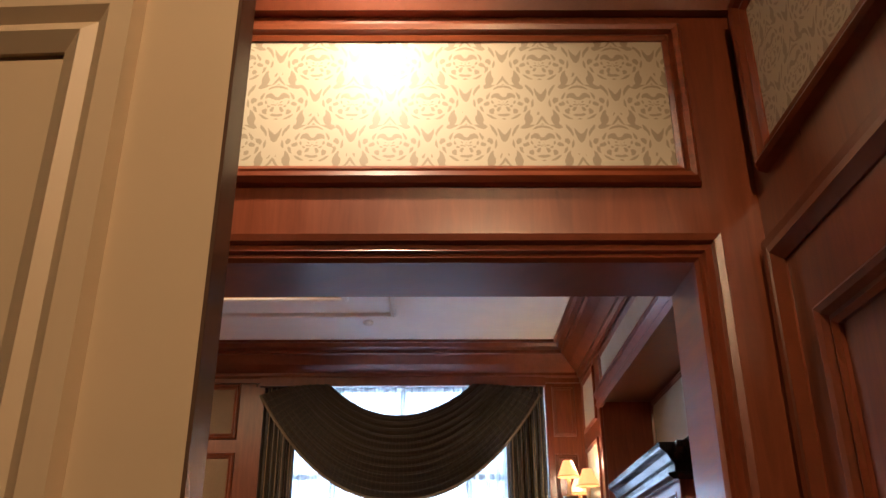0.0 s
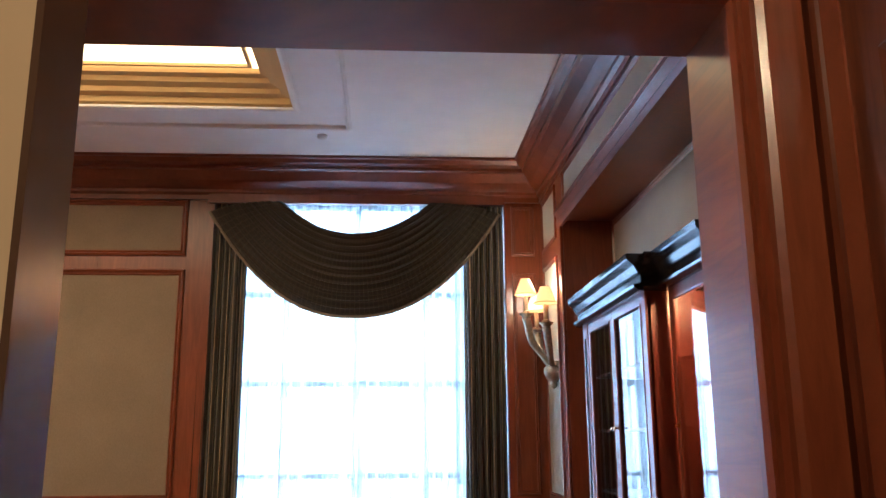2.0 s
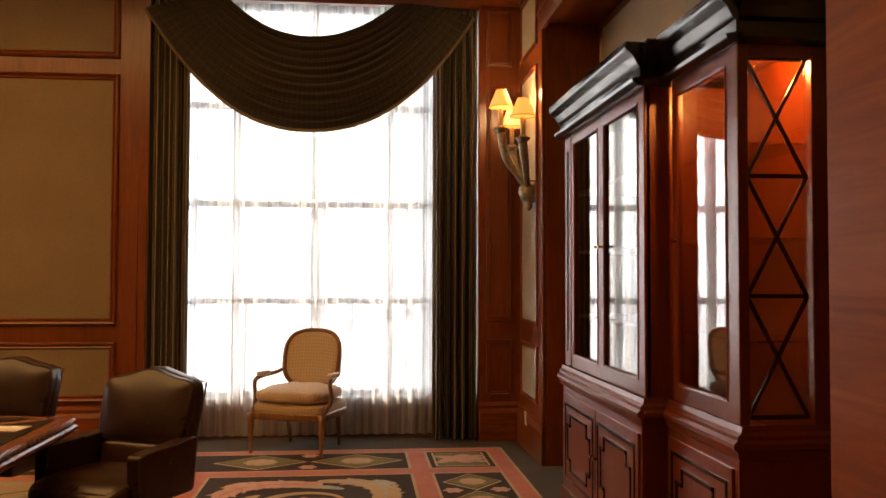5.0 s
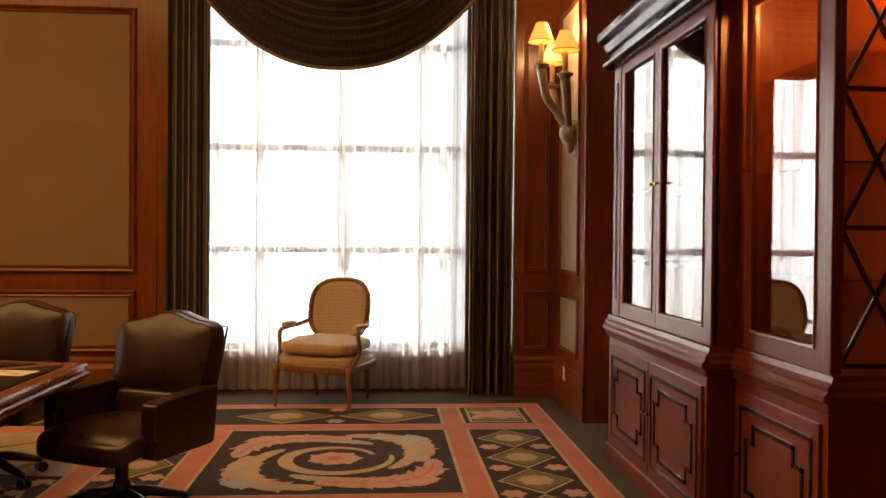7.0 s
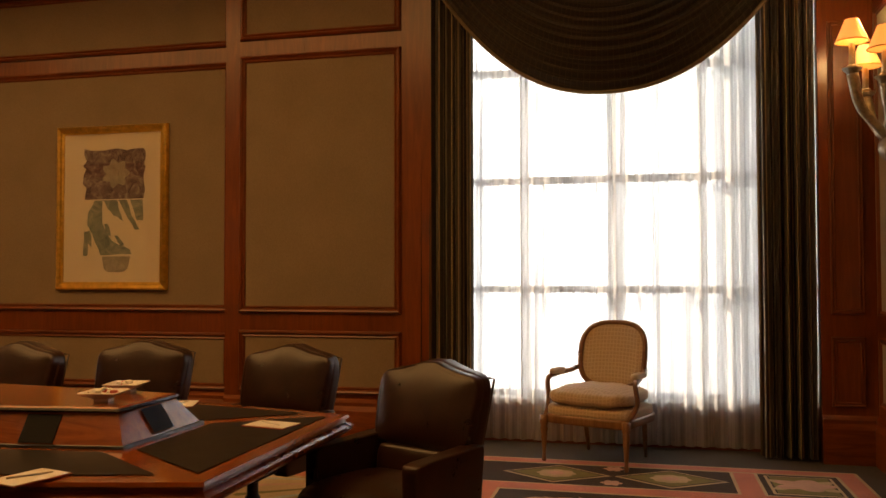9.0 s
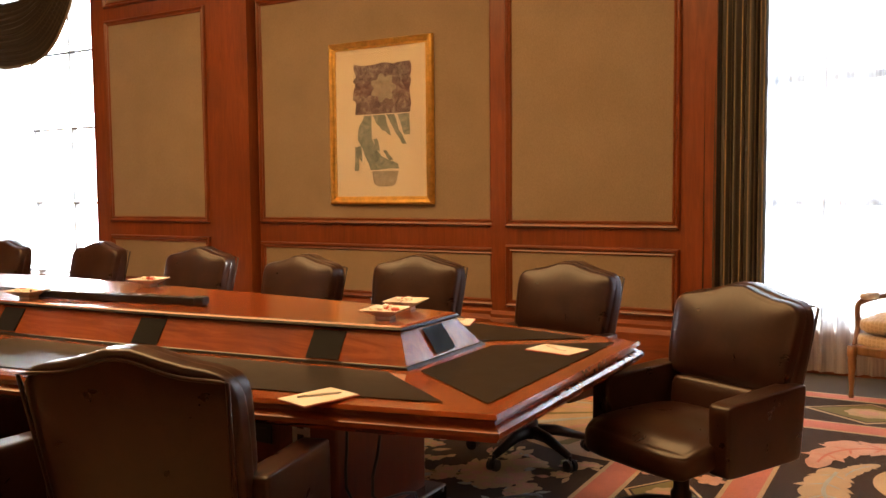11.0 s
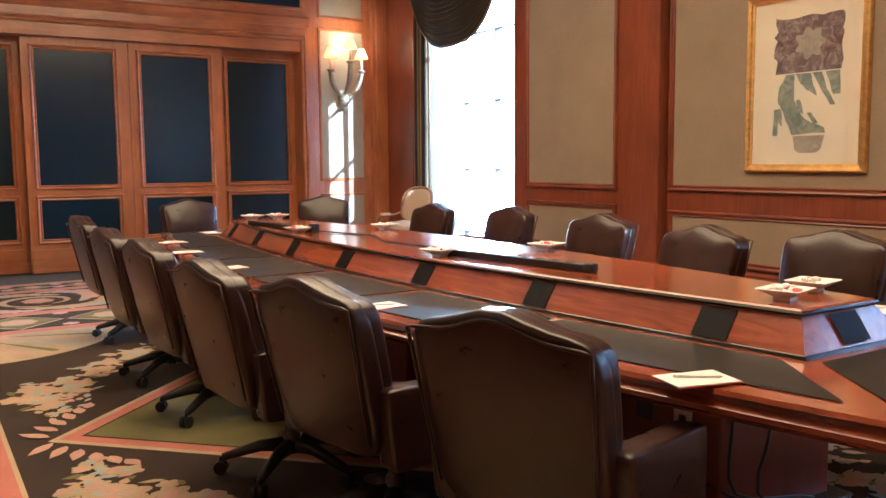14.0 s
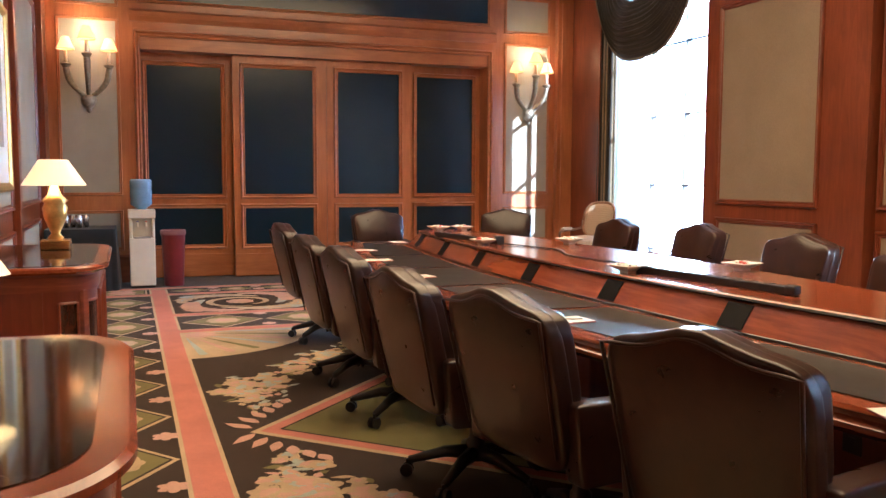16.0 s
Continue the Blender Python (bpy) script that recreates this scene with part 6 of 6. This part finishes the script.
def wreath(x, y, r):
    """A rose inside a scrolled ring inside a square of curling acanthus."""
    def arc(a0, a1, r0, r1, n=32, sq=0.0):
        out = []
        for k in range(n + 1):
            a = a0 + (a1 - a0) * k / n
            q = (r0 + (r1 - r0) * k / n) * r * (1 + sq * math.sin(2 * a) ** 2)
            out.append((x + q * math.cos(a), y + q * math.sin(a)))
        return out
    sand2.ribbon(arc(0.4, 6.5, 0.36, 0.50, 44), [r * (0.02 + 0.045 * math.sin(math.pi * k / 44)) for k in range(45)])
    for k in range(7):
        a = 2 * math.pi * k / 7
        blush.flower(x + 0.15 * r * math.cos(a), y + 0.13 * r * math.sin(a), 0.10 * r, 5, 0.35, k)
    blush.flower(x, y, 0.15 * r, 6, 0.3)
    pink2.flower(x, y, 0.09 * r, 5, 0.4)
    for q in range(4):
        a0 = math.pi / 4 + math.pi / 2 * q
        if q % 2:
            acanthus(blush, pink2, arc(a0 - 0.95, a0 + 0.72, 0.70, 0.86, 32, 0.16), 0.155 * r, 6)
            acanthus(sand2, blue, arc(a0 + 0.9, a0 + 0.15, 0.66, 0.58, 20), 0.07 * r, 4)
        else:
            acanthus(sand2, blue, arc(a0 - 0.95, a0 + 0.72, 0.70, 0.86, 32, 0.16), 0.155 * r, 6)
            acanthus(blue, sand3, arc(a0 + 0.95, a0 + 0.20, 0.64, 0.60, 20), 0.075 * r, 4)
        ex, ey = x + 1.12 * r * math.cos(a0), y + 1.12 * r * math.sin(a0)
        for k in range(5):
            (blue, blush)[q % 2].leaf(ex, ey, 0.20 * r, 0.05 * r, a0 + math.pi + (k - 2) * 0.5)


def spray(x, y, a, ln, seed):
    """A swag of blossoms and leaves."""
    r = random.Random(seed)
    c, s = math.cos(a), math.sin(a)
    for k in range(28):
        t = k / 27
        off = r.uniform(-0.10, 0.10) * (0.4 + math.sin(math.pi * t))
        px, py = x + c * ln * t - s * off, y + s * ln * t + c * off
        q = r.random()
        if q < 0.65:
            rad = r.uniform(0.045, 0.088) * (0.6 + 0.6 * math.sin(math.pi * t))
            sand2.flower(px, py, rad, r.choice((5, 6, 7)), 0.34, r.random() * 3, 30)
            (blush if r.random() < 0.6 else blue).flower(px, py, rad * 0.42, 5, 0.4, r.random(), 20)
        for _ in range(2):
            (sand2, blue, olive2, sand2, blush)[r.randrange(5)].leaf(px + r.uniform(-0.07, 0.07), py + r.uniform(-0.07, 0.07), r.uniform(0.06, 0.12), r.uniform(0.014, 0.028), r.uniform(0, 6.28))


def fan(x, y, r, d, e):
    """A quarter shell with slate rays in a corner of the field, opening along d in x and e in y."""
    q = [math.pi / 2 * k / 20 for k in range(21)]
    sand.poly([(x, y)] + [(x + d * r * math.cos(a), y + e * r * math.sin(a)) for a in q])
    for k in range(7):
        a = math.pi / 2 * (k + 0.5) / 7
        lay = (blue, blush, olive2)[k % 3]
        lay.poly([(x + d * 0.25 * r * math.cos(a - 0.02), y + e * 0.25 * r * math.sin(a - 0.02)), (x + d * 0.90 * r * math.cos(a - 0.035), y + e * 0.90 * r * math.sin(a - 0.035)), (x + d * 0.92 * r * math.cos(a), y + e * 0.92 * r * math.sin(a)), (x + d * 0.90 * r * math.cos(a + 0.035), y + e * 0.90 * r * math.sin(a + 0.035)), (x + d * 0.25 * r * math.cos(a + 0.02), y + e * 0.25 * r * math.sin(a + 0.02))])
    blush.flower(x + d * 0.14 * r, y + e * 0.14 * r, 0.13 * r, 6, 0.3)


# outer border of diamonds inside coral bands
B = 0.12
band(CX0 + 0.03, CX1 - 0.03, CY1 - B - 0.02, CY1 - 0.02)
band(CX1 - B - 0.02, CX1 - 0.02, CY0 + 0.03, CY1 - 0.03)
band(CX0 + 0.02, CX0 + B + 0.02, CY0 + 0.03, CY1 - 0.03)
IX0, IX1, IY0, IY1 = -9.38, 1.76, 2.78, 7.70      # inner coral frame
band(CX0 + 0.2, CX1 - 0.15, IY1, IY1 + 0.16)
band(CX0 + 0.2, CX1 - 0.15, IY0, IY0 + 0.16)
band(IX1, IX1 + 0.14, CY0 + 0.05, CY1 - 0.16)
band(IX0 - 0.14, IX0, CY0 + 0.05, CY1 - 0.16)
strip_x(0.16, IX1 - 0.04, IY1 + 0.20, CY1 - 0.18, 2)
strip_x(-9.2, -0.10, IY1 + 0.20, CY1 - 0.18, 11)
strip_x(-9.25, IX1 - 0.04, CY0 + 0.03, IY0 - 0.01, 14)
strip_y(IX1 + 0.18, CX1 - 0.18, IY0 + 0.20, IY1 - 0.04, 9)
strip_y(CX0 + 0.18, IX0 - 0.18, IY0 + 0.20, IY1 - 0.04, 9)
corner_square(IX1 + 0.20, CX1 - 0.20, IY1 + 0.22, CY1 - 0.20)
corner_square(CX0 + 0.20, IX0 - 0.20, CY0 + 0.05, IY0 - 0.05)
# end bays with wreaths
for a, b_ in ((0.24, IX1), (IX0, -7.86)):
    n = 3
    for k in range(n):
        wreath((a + b_) / 2, IY1 - 0.82 - 1.60 * k, 0.72)
        if k:
            band(a, b_, IY1 - 1.60 * k - 0.03, IY1 - 1.60 * k + 0.03, 0.015)
# cross strips of diamonds
for x in (0.13, -0.45, -7.88, -6.94):
    band(x - 0.06, x + 0.08, IY0 + 0.16, IY1)
strip_y(-0.36, 0.05, IY0 + 0.20, IY1 - 0.04, 8)
strip_y(-7.78, -7.02, IY0 + 0.20, IY1 - 0.04, 6)
# shells, lozenges and sprays of the main field
for fx, d in ((-0.53, -1), (-6.84, 1)):
    fan(fx, IY0 + 0.17, 1.12, d, 1)
    fan(fx, IY1 - 0.03, 1.12, d, -1)
# one great olive lozenge with a coral edge in the middle of the field
LX, LY, LR = -3.70, 5.25, 2.12
for lay, k in ((sand, 1.0), (pink, 0.975), (dark, 0.925), (olive2, 0.915)):
    lay.poly([(LX - LR * 1.02 * k, LY), (LX, LY - LR * k), (LX + LR * 1.02 * k, LY), (LX, LY + LR * k)])
k = 0
for sx in (-1, 1):
    for sy in (-1, 1):
        y0 = LY + sy * 2.14
        for x, y, dx, dy, ln in ((0.46, 0.10, 0.9, 0.34, 1.3), (0.70, 0.08, 1.0, 0.02, 0.55), (1.35, 0.42, 0.75, 0.62, 1.3)):
            k += 1
            spray(LX + sx * x, y0 - sy * y, math.atan2(-sy * dy, sx * dx), ln, 70 + k)
for sy in (-1, 1):
    for sx in (-1, 1):
        for q in range(6):
            blush.leaf(LX + sx * (0.05 + 0.09 * q), LY + sy * (LR - 0.02 - 0.05 * q), 0.20 - 0.015 * q, 0.035, math.atan2(sy * (0.9 - 0.25 * q), sx * 1.0))
for x, y, a, ln in ((-1.9, 4.9, 2.2, 1.2), (-1.0, 4.9, 1.2, 0.8), (-0.75, 5.75, 2.0, 0.8), (-1.3, 5.9, 0.6, 0.9), (-0.8, 5.2, 2.4, 0.9), (-1.3, 4.4, 1.0, 0.9), (-6.2, 4.9, 0.9, 1.0)):
    k += 1
    spray(x, y, a, ln, 70 + k)
for lay, nm, mt in ((sand, "sand_weave", SAND), (olive, "olive_ground_weave", OLIVE), (pink, "coral_weave", PINK), (dark, "brown_line_weave", GROUND), (olive2, "olive_weave", OLIVE), (sand2, "blossom_weave", SAND), (blue, "slate_weave", BLUE), (blush, "blush_weave", BLUSH), (pink2, "rose_weave", PINK), (sand3, "vein_weave", SAND)):
    if len(lay.bm.faces):
        lay.done(nm, mt)
